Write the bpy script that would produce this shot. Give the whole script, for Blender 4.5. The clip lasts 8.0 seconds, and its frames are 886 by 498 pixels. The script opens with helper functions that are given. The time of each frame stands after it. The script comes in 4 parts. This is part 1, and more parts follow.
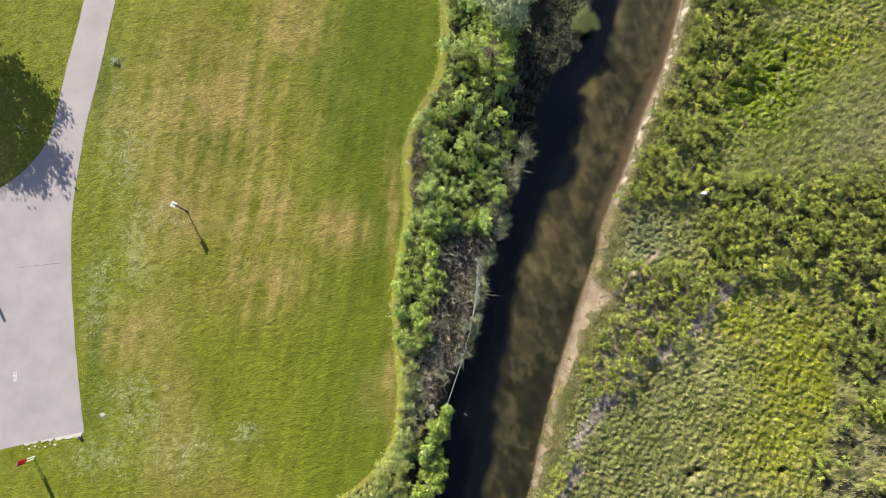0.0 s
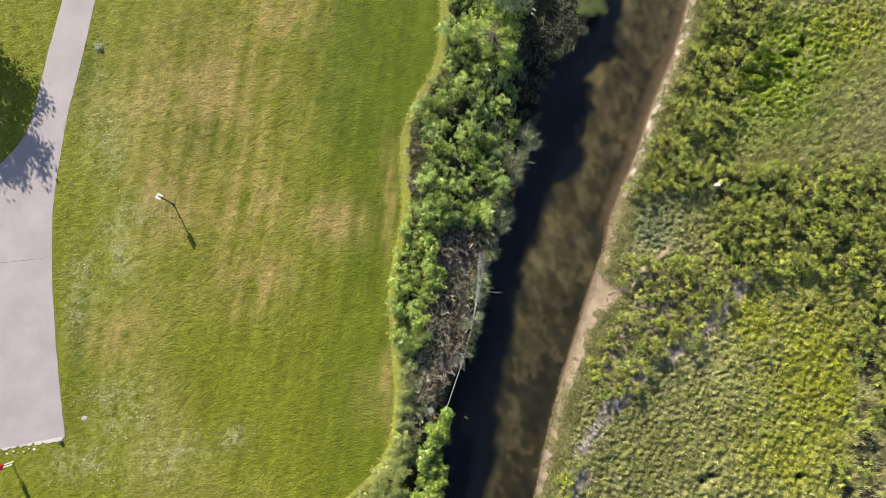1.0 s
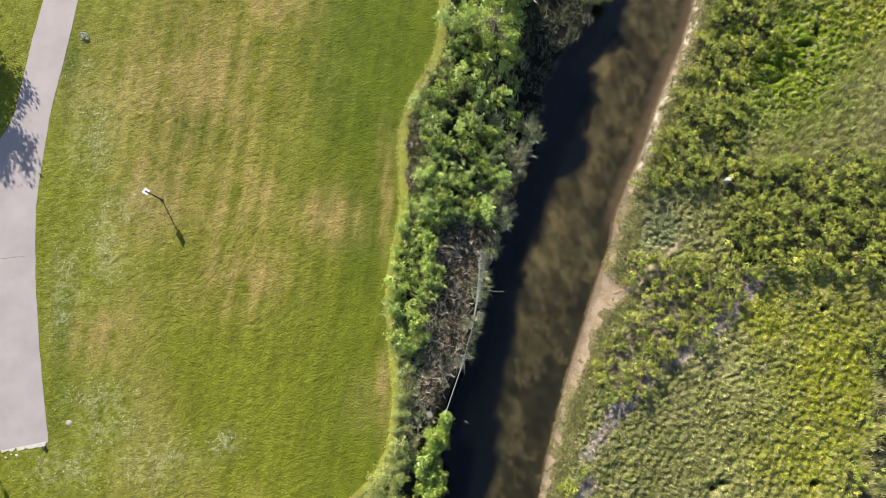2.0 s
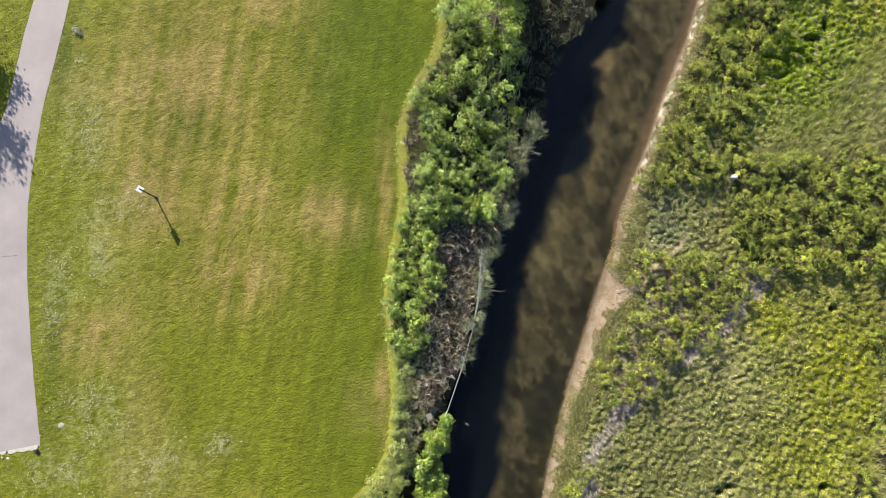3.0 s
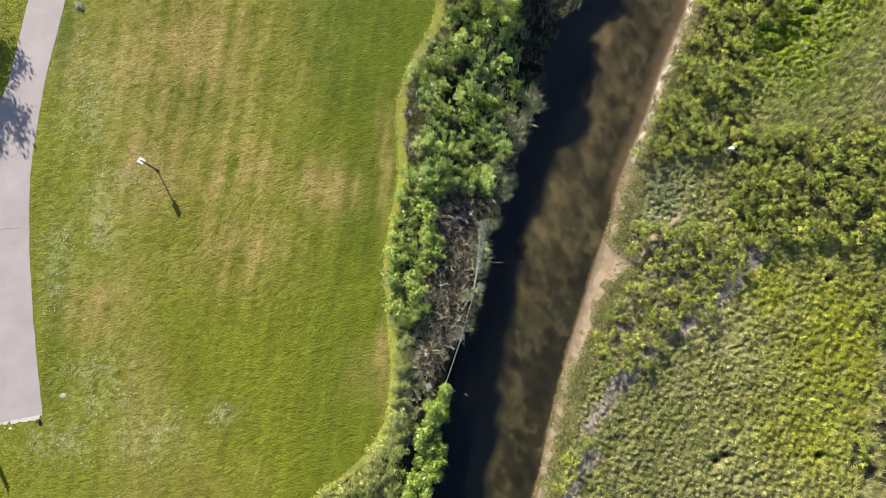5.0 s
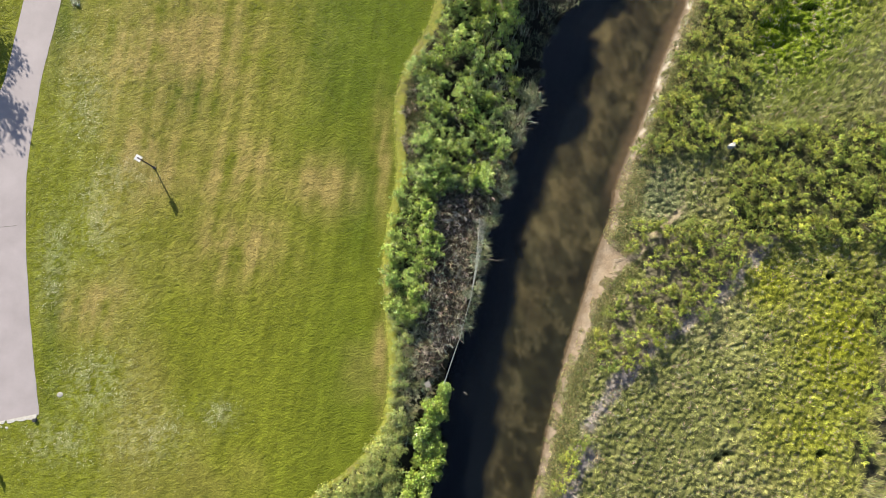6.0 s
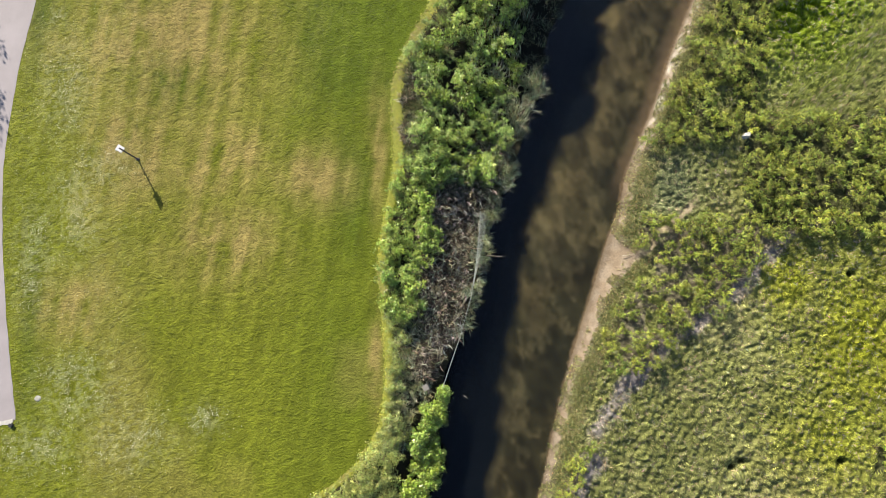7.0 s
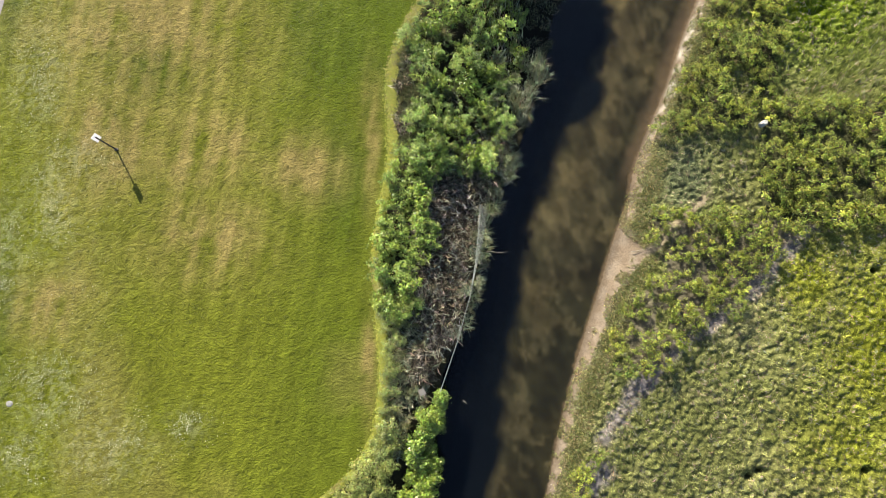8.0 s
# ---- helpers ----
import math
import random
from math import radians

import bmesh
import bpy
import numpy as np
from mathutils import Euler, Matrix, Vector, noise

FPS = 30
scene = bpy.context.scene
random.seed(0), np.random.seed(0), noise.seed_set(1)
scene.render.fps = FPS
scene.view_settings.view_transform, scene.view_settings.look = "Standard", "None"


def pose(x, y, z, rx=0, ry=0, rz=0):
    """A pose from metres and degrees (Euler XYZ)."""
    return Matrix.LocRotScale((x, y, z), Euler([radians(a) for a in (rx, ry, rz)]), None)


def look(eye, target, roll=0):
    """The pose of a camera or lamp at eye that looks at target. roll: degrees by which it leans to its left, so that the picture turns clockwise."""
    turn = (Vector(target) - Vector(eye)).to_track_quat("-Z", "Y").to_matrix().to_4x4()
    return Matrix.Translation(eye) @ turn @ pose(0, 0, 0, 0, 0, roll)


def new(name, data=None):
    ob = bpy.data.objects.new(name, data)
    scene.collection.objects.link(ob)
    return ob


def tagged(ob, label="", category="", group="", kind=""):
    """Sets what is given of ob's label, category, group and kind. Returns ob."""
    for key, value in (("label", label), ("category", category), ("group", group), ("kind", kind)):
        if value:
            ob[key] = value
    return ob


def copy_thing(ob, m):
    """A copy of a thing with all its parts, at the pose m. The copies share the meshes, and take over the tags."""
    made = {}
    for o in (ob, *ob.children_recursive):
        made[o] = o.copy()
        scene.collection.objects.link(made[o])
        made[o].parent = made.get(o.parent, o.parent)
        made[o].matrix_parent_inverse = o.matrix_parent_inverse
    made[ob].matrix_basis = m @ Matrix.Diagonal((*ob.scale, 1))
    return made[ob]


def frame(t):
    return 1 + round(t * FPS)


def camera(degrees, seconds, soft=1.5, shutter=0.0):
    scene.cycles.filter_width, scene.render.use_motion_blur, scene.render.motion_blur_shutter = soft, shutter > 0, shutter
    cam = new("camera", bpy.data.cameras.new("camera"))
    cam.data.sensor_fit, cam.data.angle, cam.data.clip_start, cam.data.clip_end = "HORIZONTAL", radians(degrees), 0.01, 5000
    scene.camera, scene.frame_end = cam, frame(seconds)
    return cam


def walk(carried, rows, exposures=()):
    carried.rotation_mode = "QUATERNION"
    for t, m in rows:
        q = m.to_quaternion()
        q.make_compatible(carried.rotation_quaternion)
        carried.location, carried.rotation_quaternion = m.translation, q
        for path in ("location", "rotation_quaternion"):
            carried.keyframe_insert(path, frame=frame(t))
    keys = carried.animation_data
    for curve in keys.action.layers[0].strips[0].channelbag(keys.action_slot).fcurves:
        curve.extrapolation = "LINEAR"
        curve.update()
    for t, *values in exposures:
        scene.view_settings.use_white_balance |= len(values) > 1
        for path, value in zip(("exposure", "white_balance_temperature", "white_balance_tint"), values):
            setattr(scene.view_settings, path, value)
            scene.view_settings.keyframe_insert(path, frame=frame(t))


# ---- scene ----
# A drone sinks over a creek between a mown lawn and a marsh meadow. x: across the creek, y: along it.
cam = camera(73.0, 8.0, soft=0.75)
PATH_ROWS = [
    (0.0, 0.000, 0.000, 55.000, 4.650, 2.493, 0.037),
    (0.5, -0.068, -0.152, 53.658, 4.663, 2.492, 0.041),
    (1.0, -0.099, -0.252, 52.248, 4.663, 2.474, 0.047),
    (1.5, -0.108, -0.267, 51.133, 4.622, 2.468, 0.064),
    (3.0, -0.191, -0.286, 49.099, 4.618, 2.466, 0.012),
    (3.5, -0.218, -0.583, 49.119, 4.613, 2.433, 0.017),
    (4.0, -0.194, -1.478, 49.221, 4.576, 2.440, 0.027),
    (4.5, -0.181, -2.264, 49.277, 4.578, 2.445, 0.026),
    (6.0, -0.050, -2.801, 48.956, 4.579, 2.461, -0.033),
    (6.5, -0.060, -2.867, 47.824, 4.601, 2.443, -0.036),
    (7.0, -0.092, -2.970, 46.362, 4.621, 2.437, -0.047),
    (7.5, -0.092, -3.054, 44.956, 4.634, 2.419, -0.067),
    (8.0, -0.029, -3.068, 43.527, 4.616, 2.435, -0.087),
]
walk(cam, [(t, pose(x, y, z, rx, ry, rz)) for t, x, y, z, rx, ry, rz in PATH_ROWS], exposures=[(0.0, 1.5), (8.0, 1.5)])

# ---- light: a low clear sun and the blue sky ----
SUN_ELEV, SUN_AZ = 28.0, 28.4          # degrees; azimuth from +y towards -x
world = bpy.data.worlds.new("sky")
scene.world = world
world.use_nodes = True
wn = world.node_tree
sky = wn.nodes.new("ShaderNodeTexSky")
sky.sky_type, sky.sun_disc = 'NISHITA', False
sky.sun_elevation, sky.sun_rotation = radians(SUN_ELEV), radians(-SUN_AZ)
wn.nodes["Background"].inputs["Strength"].default_value = 0.075
wn.links.new(sky.outputs[0], wn.nodes["Background"].inputs["Color"])
sun = new("sun", bpy.data.lights.new("sun", 'SUN'))
sun.data.energy, sun.data.angle, sun.data.color = 5.0, radians(0.5), (1.0, 0.92, 0.76)
SUN_DIR = Vector((-math.sin(radians(SUN_AZ)) * math.cos(radians(SUN_ELEV)), math.cos(radians(SUN_AZ)) * math.cos(radians(SUN_ELEV)), math.sin(radians(SUN_ELEV))))
sun.matrix_world = look(SUN_DIR * 100, (0, 0, 0))

# ---- numeric helpers ----
R = np.random.default_rng(7)


def hash2(ix, iy, seed):
    h = (ix.astype(np.int64) * 374761393 + iy.astype(np.int64) * 668265263 + seed * 1442695041) & 0x7FFFFFFF
    h = ((h ^ (h >> 13)) * 1274126177) & 0x7FFFFFFF
    return ((h ^ (h >> 16)) & 0xFFFF) / 65535.0


def vnoise(x, y, scale, seed=0):
    x, y = np.asarray(x, float) / scale, np.asarray(y, float) / scale
    ix, iy = np.floor(x), np.floor(y)
    fx, fy = x - ix, y - iy
    fx, fy = fx * fx * (3 - 2 * fx), fy * fy * (3 - 2 * fy)
    a, b = hash2(ix, iy, seed), hash2(ix + 1, iy, seed)
    c, d = hash2(ix, iy + 1, seed), hash2(ix + 1, iy + 1, seed)
    return (a * (1 - fx) + b * fx) * (1 - fy) + (c * (1 - fx) + d * fx) * fy


def fbm(x, y, scale, seed=0, octaves=4):
    total, amp, norm = 0.0, 1.0, 0.0
    for k in range(octaves):
        total = total + amp * vnoise(x, y, scale / 2 ** k, seed + 17 * k)
        norm += amp
        amp *= 0.55
    return total / norm


def step(a, b, v):
    v = np.clip((v - a) / (b - a), 0, 1)
    return v * v * (3 - 2 * v)


def line(points):
    """x as a smooth function of y along a border."""
    pts = sorted(points, key=lambda q: q[1])
    ys, xs = np.array([q[1] for q in pts], float), np.array([q[0] for q in pts], float)
    fine = np.linspace(ys[0], ys[-1], 1200)
    raw = np.interp(fine, ys, xs)
    width = max(3, int(1.6 / (fine[1] - fine[0])) | 1)
    pad = np.concatenate([raw[0] + (raw[1] - raw[0]) * np.arange(-width, 0), raw, raw[-1] + (raw[-1] - raw[-2]) * np.arange(1, width + 1)])
    smooth = np.convolve(pad, np.ones(width) / width, "same")[width:-width]
    return lambda y: np.interp(y, fine, smooth)


# ---- the plan: borders of the creek, the path and the lawn ----
path_right = line([(-28, 60), (-34.5, 29), (-35.7, 22.2), (-36.9, 16.4), (-37.6, 10.6), (-37.8, 7.3), (-37.7, 4.6), (-37.4, 0.4), (-36.9, -3.9), (-36.3, -8), (-35.55, -12.5)])
path_left = line([(-31, 60), (-37.7, 29), (-38.3, 25.7), (-39.1, 22.3), (-39.7, 18.8), (-40.3, 15.6), (-41.3, 13.7), (-43.2, 11.7), (-45, 10.4), (-52, 7)])
lawn_edge = line([(6, 60), (-2.6, 28.4), (-2.5, 25), (-2.7, 22.2), (-3.4, 19.8), (-4.5, 18.2), (-5.5, 16), (-6.1, 13.6), (-6, 10.4), (-5.9, 7.2), (-6.3, 5.1), (-6.8, 2.4),
                  (-7.1, -0.7), (-6.8, -3.8), (-6.5, -6.8), (-6.4, -9.3), (-6.8, -12.4), (-7.9, -14.9), (-9.7, -16.6), (-12.2, -18.4), (-18, -23), (-28, -60)])
water_left = line([(24, 60), (12.2, 28.7), (10.4, 23.9), (8.2, 21.5), (6.6, 18.7), (5.9, 14.3), (4.6, 10.5), (3.5, 7.3), (2.4, 4.6), (1.6, 2.5), (0.9, -0.7), (0.3, -3.8), (-0.9, -6.4),
                   (-1.9, -8.5), (-2.3, -10.8), (-2.4, -13.6), (-3, -16.7), (-3.6, -18.3), (-16, -60)])
water_right = line([(31, 60), (20.4, 28.5), (19.5, 25.2), (18.3, 21.3), (16.3, 16.7), (14.9, 12.6), (13.5, 9.4), (12.4, 6.7), (11.9, 4.1), (10.8, 1.4), (9.7, -2.2), (8.8, -4.8),
                    (7.5, -8.9), (6.7, -12), (5.9, -15.5), (5.3, -18.1), (-7, -60)])
sand_border = line([(32, 60), (20.9, 28.2), (20.3, 24.8), (19.1, 21), (17.4, 17.3), (16, 14.6), (15.2, 11.9), (13.8, 8.7), (12.9, 6.6), (12.5, 3.5), (12.2, 1.9), (13.3, 0.6), (12.1, -1.2),
                   (11, -3.7), (10, -6.3), (8.7, -8.8), (7.9, -11.8), (7, -15.3), (6.5, -17.9), (-5.5, -60)])
bare_line = line([(30, 3.5), (24.5, 1.9), (22, -0.6), (19.8, -3.2), (17.4, -5.2), (15.2, -6.7), (13.2, -8.8), (11.6, -10.7), (10.6, -12.7), (9.6, -15), (8, -19), (-5, -60)])
WATER_Z, MARSH_Z = -1.3, -0.5


def sand_outer(y):
    return np.maximum(sand_border(y) - 0.65 + 0.35 * step(5, 9, y) + 0.55 * np.exp(-((y - 0.4) / 1.3) ** 2), water_right(y) + 0.45 + 0.25 * step(5, 9, y))


def ground_height(x, y):
    le, wl, wr, so = lawn_edge(y), water_left(y), water_right(y), sand_outer(y)
    left = -1.25 * step(0.25, 1.0, (x - le) / np.maximum(wl - le, 1.0)) - 0.05 * step(le - 0.3, le + 0.5, x)
    t = (x - wl) / np.maximum(wr - wl, 1.0)
    bed = WATER_Z - 0.35 * np.clip(4 * t * (1 - t), 0, 1) ** 0.7 - 0.5 * step(0.52, 0.3, t) * np.clip(6 * t, 0, 1) + 0.16 * (fbm(x, y, 2.2, 5) - 0.5)
    right = WATER_Z + 0.02 + (MARSH_Z - WATER_Z - 0.25) * step(wr, so + 0.5, x) + 0.25 * step(so + 0.3, so + 4, x)
    right = right + 0.22 * (fbm(x, y, 5.0, 9) - 0.5) * step(so, so + 4, x) + 0.05 * (fbm(x, y, 0.9, 3) - 0.5) * step(wr, so, x)
    h = np.where(x < wl, left + 0.03 * (fbm(x, y, 7, 2) - 0.5), np.where(x < wr, bed, right))
    blend = step(wl - 0.4, wl + 0.25, x)
    h = np.where((x > wl - 0.4) & (x < wl + 0.25), (left * (1 - blend) + np.minimum(bed, left) * blend), h)
    return h


def paved(x, y, grow=0.0):
    """Where the path and the court lie."""
    walkway = (x > path_left(y) - grow) & (x < path_right(y) + grow) & (y > 10)
    court = (x < path_right(y) + grow) & (y <= 10.8) & (y > -12.55 + 0.2 * (x + 35.6) - grow)
    return walkway | court


def relief(x, y):
    """Small lumps of the turf and the tussocks of the marsh."""
    a = 1.3 * (vnoise(x - 0.05, y + 0.09, 0.30, 101) - vnoise(x + 0.05, y - 0.09, 0.30, 101)) + 0.12 * (vnoise(x, y, 0.8, 118) - 0.5)
    mown = step(-16, -8, x)
    rows = np.sin((x * 0.97 - y * 0.22) * 15 + 5 * fbm(x, y, 3, 107, 2))
    lawn = ((0.040 - 0.012 * mown) * a + 0.006 * rows * (0.3 + 0.7 * mown)) * ~paved(x, y, 0.35) - 0.05 * paved(x, y, -0.12)
    tussock = 0.24 * (vnoise(x + 0.4 * y, y - 0.3 * x, 0.28, 105) - 0.5) + 0.11 * (vnoise(x, y, 1.1, 109) - 0.5) - 0.5 * blob(x, y, PITS)
    furrow = step(0.055, 0.0, np.abs(fbm(x + 0.6 * y, y * 1.1, 2.6, 131, 2) - 0.5)) * blob(x, y, [(27, 20.5, 5, 5), (24, 26, 4, 2)])
    tussock = tussock - 0.40 * furrow
    fine = (np.abs(x) < 53) & (np.abs(y) < 37)
    return fine * np.where(x < lawn_edge(y), lawn, tussock * step(sand_outer(y) + 0.4, sand_outer(y) + 2.0, x))


GRID = 0.135


def surface(x, y):
    """Height of the ground sheet itself, between the corners of its squares."""
    u, v = (x + 49) / GRID, (y + 23) / GRID
    i, j = np.floor(u), np.floor(v)
    fu, fv = u - i, v - j
    total = 0.0
    for a, wa in ((0, 1 - fu), (1, fu)):
        for c, wc in ((0, 1 - fv), (1, fv)):
            px, py = -49 + (i + a) * GRID, -23 + (j + c) * GRID
            total = total + wa * wc * (ground_height(px, py) + relief(px, py))
    return total


def blob(x, y, places):
    total = 0.0
    for cx, cy, rx, ry in places:
        total = np.maximum(total, np.exp(-((x - cx) / rx) ** 2 - ((y - cy) / ry) ** 2))
    return total


DRY = [(-24.5, 18.5, 8.5, 7.5), (-20.0, 8.0, 4.5, 3.5), (-12.3, 6.5, 3.0, 2.6), (-19.5, 1.5, 4.5, 3.5), (-31.5, -3.7, 3.0, 2.6), (-17.5, 26, 4.0, 4.0), (-27, 9, 4.0, 5.0), (-7.2, 9, 0.8, 4.5), (-7.2, -8.5, 0.55, 4.5)]
LUSH = [(-9.2, 7.0, 1.5, 5.0), (-9.5, 20, 5.0, 10.0), (-24, 14.5, 2.0, 2.0), (-35.5, 20, 1.6, 4), (-34.8, -5, 0.9, 7)]
CLOVER = [(-31.5, 4.5, 1.6, 3.5), (-29.8, 7.5, 2.2, 1.6), (-31, -10, 3, 2.2), (-26, -14, 3, 2.2), (-33, 14, 1.8, 3.5), (-34.2, 22.8, 0.5, 0.5), (-33.8, 20.2, 0.6, 0.7), (-35, 0, 1.5, 4), (-20.5, -12.3, 1.5, 1.2), (-34, -14.5, 3, 1.6)]


def lawn_tone(x, y):
    n1, n2, n3 = fbm(x, y, 9, 21), fbm(x, y, 2.2, 33), fbm(x, y, 0.55, 41)
    green, lush, dry, pale = np.array([0.102, 0.114, 0.011]), np.array([0.058, 0.080, 0.007]), np.array([0.190, 0.146, 0.054]), np.array([0.27, 0.27, 0.17])
    calm = (np.abs(x) < 56) & (np.abs(y) < 40)
    across, along = x * 0.985 - y * 0.17, y * 0.985 + x * 0.17
    combed = fbm(across, along / 11, 0.42, 19, 3) * calm
    swath = 0.5 + 0.5 * calm * np.sin((across + 1.5 * fbm(x, y, 12, 18, 2)) * 3.1)
    d = np.clip(1.45 * blob(x, y, DRY) * (0.05 + 1.0 * n2 + 0.6 * (combed - 0.5) + 0.3 * (swath - 0.5) + 0.5 * (n3 - 0.5)) + 0.9 * step(0.52, 0.8, n1) * 0.4, 0, 1)
    g = np.clip(blob(x, y, LUSH) * (0.55 + n1 + 0.6 * (combed - 0.5)) + step(-19, -9, x) * (0.30 + 0.6 * n1), 0, 1)
    c = green * (1 - g)[..., None] + lush * g[..., None]
    c = c * (1 - 0.85 * d)[..., None] + dry * (0.85 * d)[..., None]
    k = np.clip(blob(x, y, CLOVER) * 1.1 + 0.35 * step(-24, -30, x) * n1, 0, 1) * step(0.52, 0.7, vnoise(x, y, 0.17, 43) * 0.6 + 0.4 * n3 + 0.1)
    c = c * (1 - 0.26 * k)[..., None] + pale * (0.26 * k)[..., None]
    fleck = vnoise(x, y, 0.21, 45)
    light = 0.64 + 0.10 * step(-25, -31, x) + 0.42 * (combed - 0.15) * (0.45 + 0.55 * step(-26, -18, x)) + 0.08 * swath + 0.24 * n3 + 0.20 * n2 + 0.18 * (n1 - 0.5) + 0.30 * (fleck - 0.5) * (1 - 0.4 * step(-18, -8, x))
    return c * light[..., None]


def marsh_tone(x, y):
    n1, n2, n3 = fbm(x, y, 7, 51), fbm(x, y, 2.0, 53), fbm(x, y, 0.5, 57)
    olive, bright, lime, straw = np.array([0.170, 0.178, 0.058]), np.array([0.212, 0.226, 0.018]), np.array([0.138, 0.188, 0.008]), np.array([0.30, 0.272, 0.15])
    b = np.clip(blob(x, y, [(29.5, -7, 5, 9), (27, -15, 5, 5), (33, 24, 6, 4), (24, -2, 3, 3)]) * (0.5 + 1.1 * n2), 0, 1)
    l = np.clip(blob(x, y, [(26.5, 20.5, 6, 6.5), (23, 27, 5, 3), (28, 29, 9, 2)]) * (0.8 + n2), 0, 1)
    s = np.clip(step(0.50, 0.78, n2) * 0.40 * (1 - l) + blob(x, y, [(37, 14, 5, 5), (24, -17.5, 6, 3), (29, 26, 8, 1.3), (20, -3.5, 3, 2.5), (35.8, -5, 2.6, 10)]) * (0.3 + 0.7 * n3) + 0.6 * step(32.3, 33.6, x - 0.2 * (y + 5)) * step(8, 3, y), 0, 1)
    c = olive * (1 - b)[..., None] + bright * b[..., None]
    c = c * (1 - l)[..., None] + lime * l[..., None]
    c = c * (1 - 0.5 * s)[..., None] + straw * (0.5 * s)[..., None]
    q = np.clip(blob(x, y, [(15.8, 5.3, 2.0, 3.2)]) * 1.2, 0, 1)[..., None]
    c = c * (1 - q) + np.array([0.145, 0.160, 0.078]) * q
    return c * (0.72 + 0.50 * n3 + 0.42 * n1)[..., None]


PITS = [(27.6, -15.2, 0.45, 0.3), (19.6, -15.7, 0.4, 0.3), (20.4, -15.3, 0.35, 0.25), (29.0, -1.2, 0.3, 0.25), (28.5, 21.2, 0.8, 0.22), (29.7, 22.2, 0.25, 0.7)]


def trail(x, y):
    """A narrow trodden trail that climbs from the sand into the marsh."""
    d = np.abs(y - np.interp(x, [12, 13.5, 15, 16.3, 18.2], [-0.5, 0.5, 2.0, 3.4, 4.8])) * 0.72 + 0.35 * (fbm(x, y, 0.7, 137, 2) - 0.5)
    return (1 - step(0.18, 0.50, d)) * step(11.8, 12.4, x) * step(18.3, 17.0, x)


def bare_mask(x, y):
    d = np.abs(x - bare_line(y) + 0.35) + 2.0 * (fbm(x, y, 1.3, 71) - 0.5)
    return (1 - step(0.55, 1.35, d)) * step(0.20, 0.34, fbm(x, y, 3.2, 75, 2)) * (x > sand_outer(y)) * step(4.0, 2.5, y)


def reed_gap(x, y):
    """Bare gaps between the lodged reeds at the marsh's far side, darkened by colour."""
    return step(32.3, 33.6, x - 0.2 * (y + 5)) * step(8, 3, y) * step(0.46, 0.58, fbm(x * 0.6, y, 0.9, 133, 2))


def shrub_zone(x, y):
    so = sand_outer(y)
    thin = fbm(x, y, 2.5, 91)
    bank = (x > so + 0.6) & (x < so + 5.5 + 2.5 * thin) & (y > 9) & (thin > 0.36)
    top = 10.5 + 2.0 * (fbm(x, y, 4, 93) - 0.5) + 0.08 * (x - 18)
    low = np.where(x > 24, 2.0 + 0.0 * x, (x - 22) * 0.9 + 1.0)
    mass = (x > so + 4.5) & (y < top) & (y > low) & (x > bare_line(np.minimum(y, 3)) - 7)
    band = (y < 3) & (x > so + 0.9) & (x < bare_line(y) - 0.5) & (thin > np.where(y > -8.5, 0.41, 0.60))
    edge = (x > 32.0 + 0.2 * (y + 5)) & (y > -16) & (y < 3) & (thin > 0.53)
    return (bank | mass | band | edge) & (trail(x, y) < 0.3)


# ---- materials ----
def nodes_of(name):
    m = bpy.data.materials.new(name)
    m.use_nodes = True
    nt = m.node_tree
    return m, nt, nt.nodes["Principled BSDF"], nt.nodes, nt.links


def add_noise(nt, scale, detail=4.0, rough=0.6, vector=None):
    n = nt.nodes.new("ShaderNodeTexNoise")
    n.inputs["Scale"].default_value, n.inputs["Detail"].default_value, n.inputs["Roughness"].default_value = scale, detail, rough
    if vector is None:
        vector = nt.nodes.new("ShaderNodeNewGeometry").outputs["Position"]
    nt.links.new(vector, n.inputs["Vector"])
    return n.outputs["Fac"]


def add_ramp(nt, fac, stops):
    r = nt.nodes.new("ShaderNodeValToRGB")
    while len(r.color_ramp.elements) < len(stops):
        r.color_ramp.elements.new(0.5)
    for e, (p, c) in zip(r.color_ramp.elements, stops):
        e.position, e.color = p, (*c, 1)
    nt.links.new(fac, r.inputs[0])
    return r.outputs[0]


def add_mul(nt, a, b, fac=1.0, mode='MULTIPLY'):
    m = nt.nodes.new("ShaderNodeMix")
    m.data_type, m.blend_type = 'RGBA', mode
    m.inputs[0].default_value = fac
    nt.links.new(a, m.inputs[6])
    nt.links.new(b, m.inputs[7])
    return m.outputs[2]


def add_bump(nt, height, strength, distance, target):
    b = nt.nodes.new("ShaderNodeBump")
    b.inputs["Strength"].default_value, b.inputs["Distance"].default_value = strength, distance
    nt.links.new(height, b.inputs["Height"])
    nt.links.new(b.outputs[0], target.inputs["Normal"])


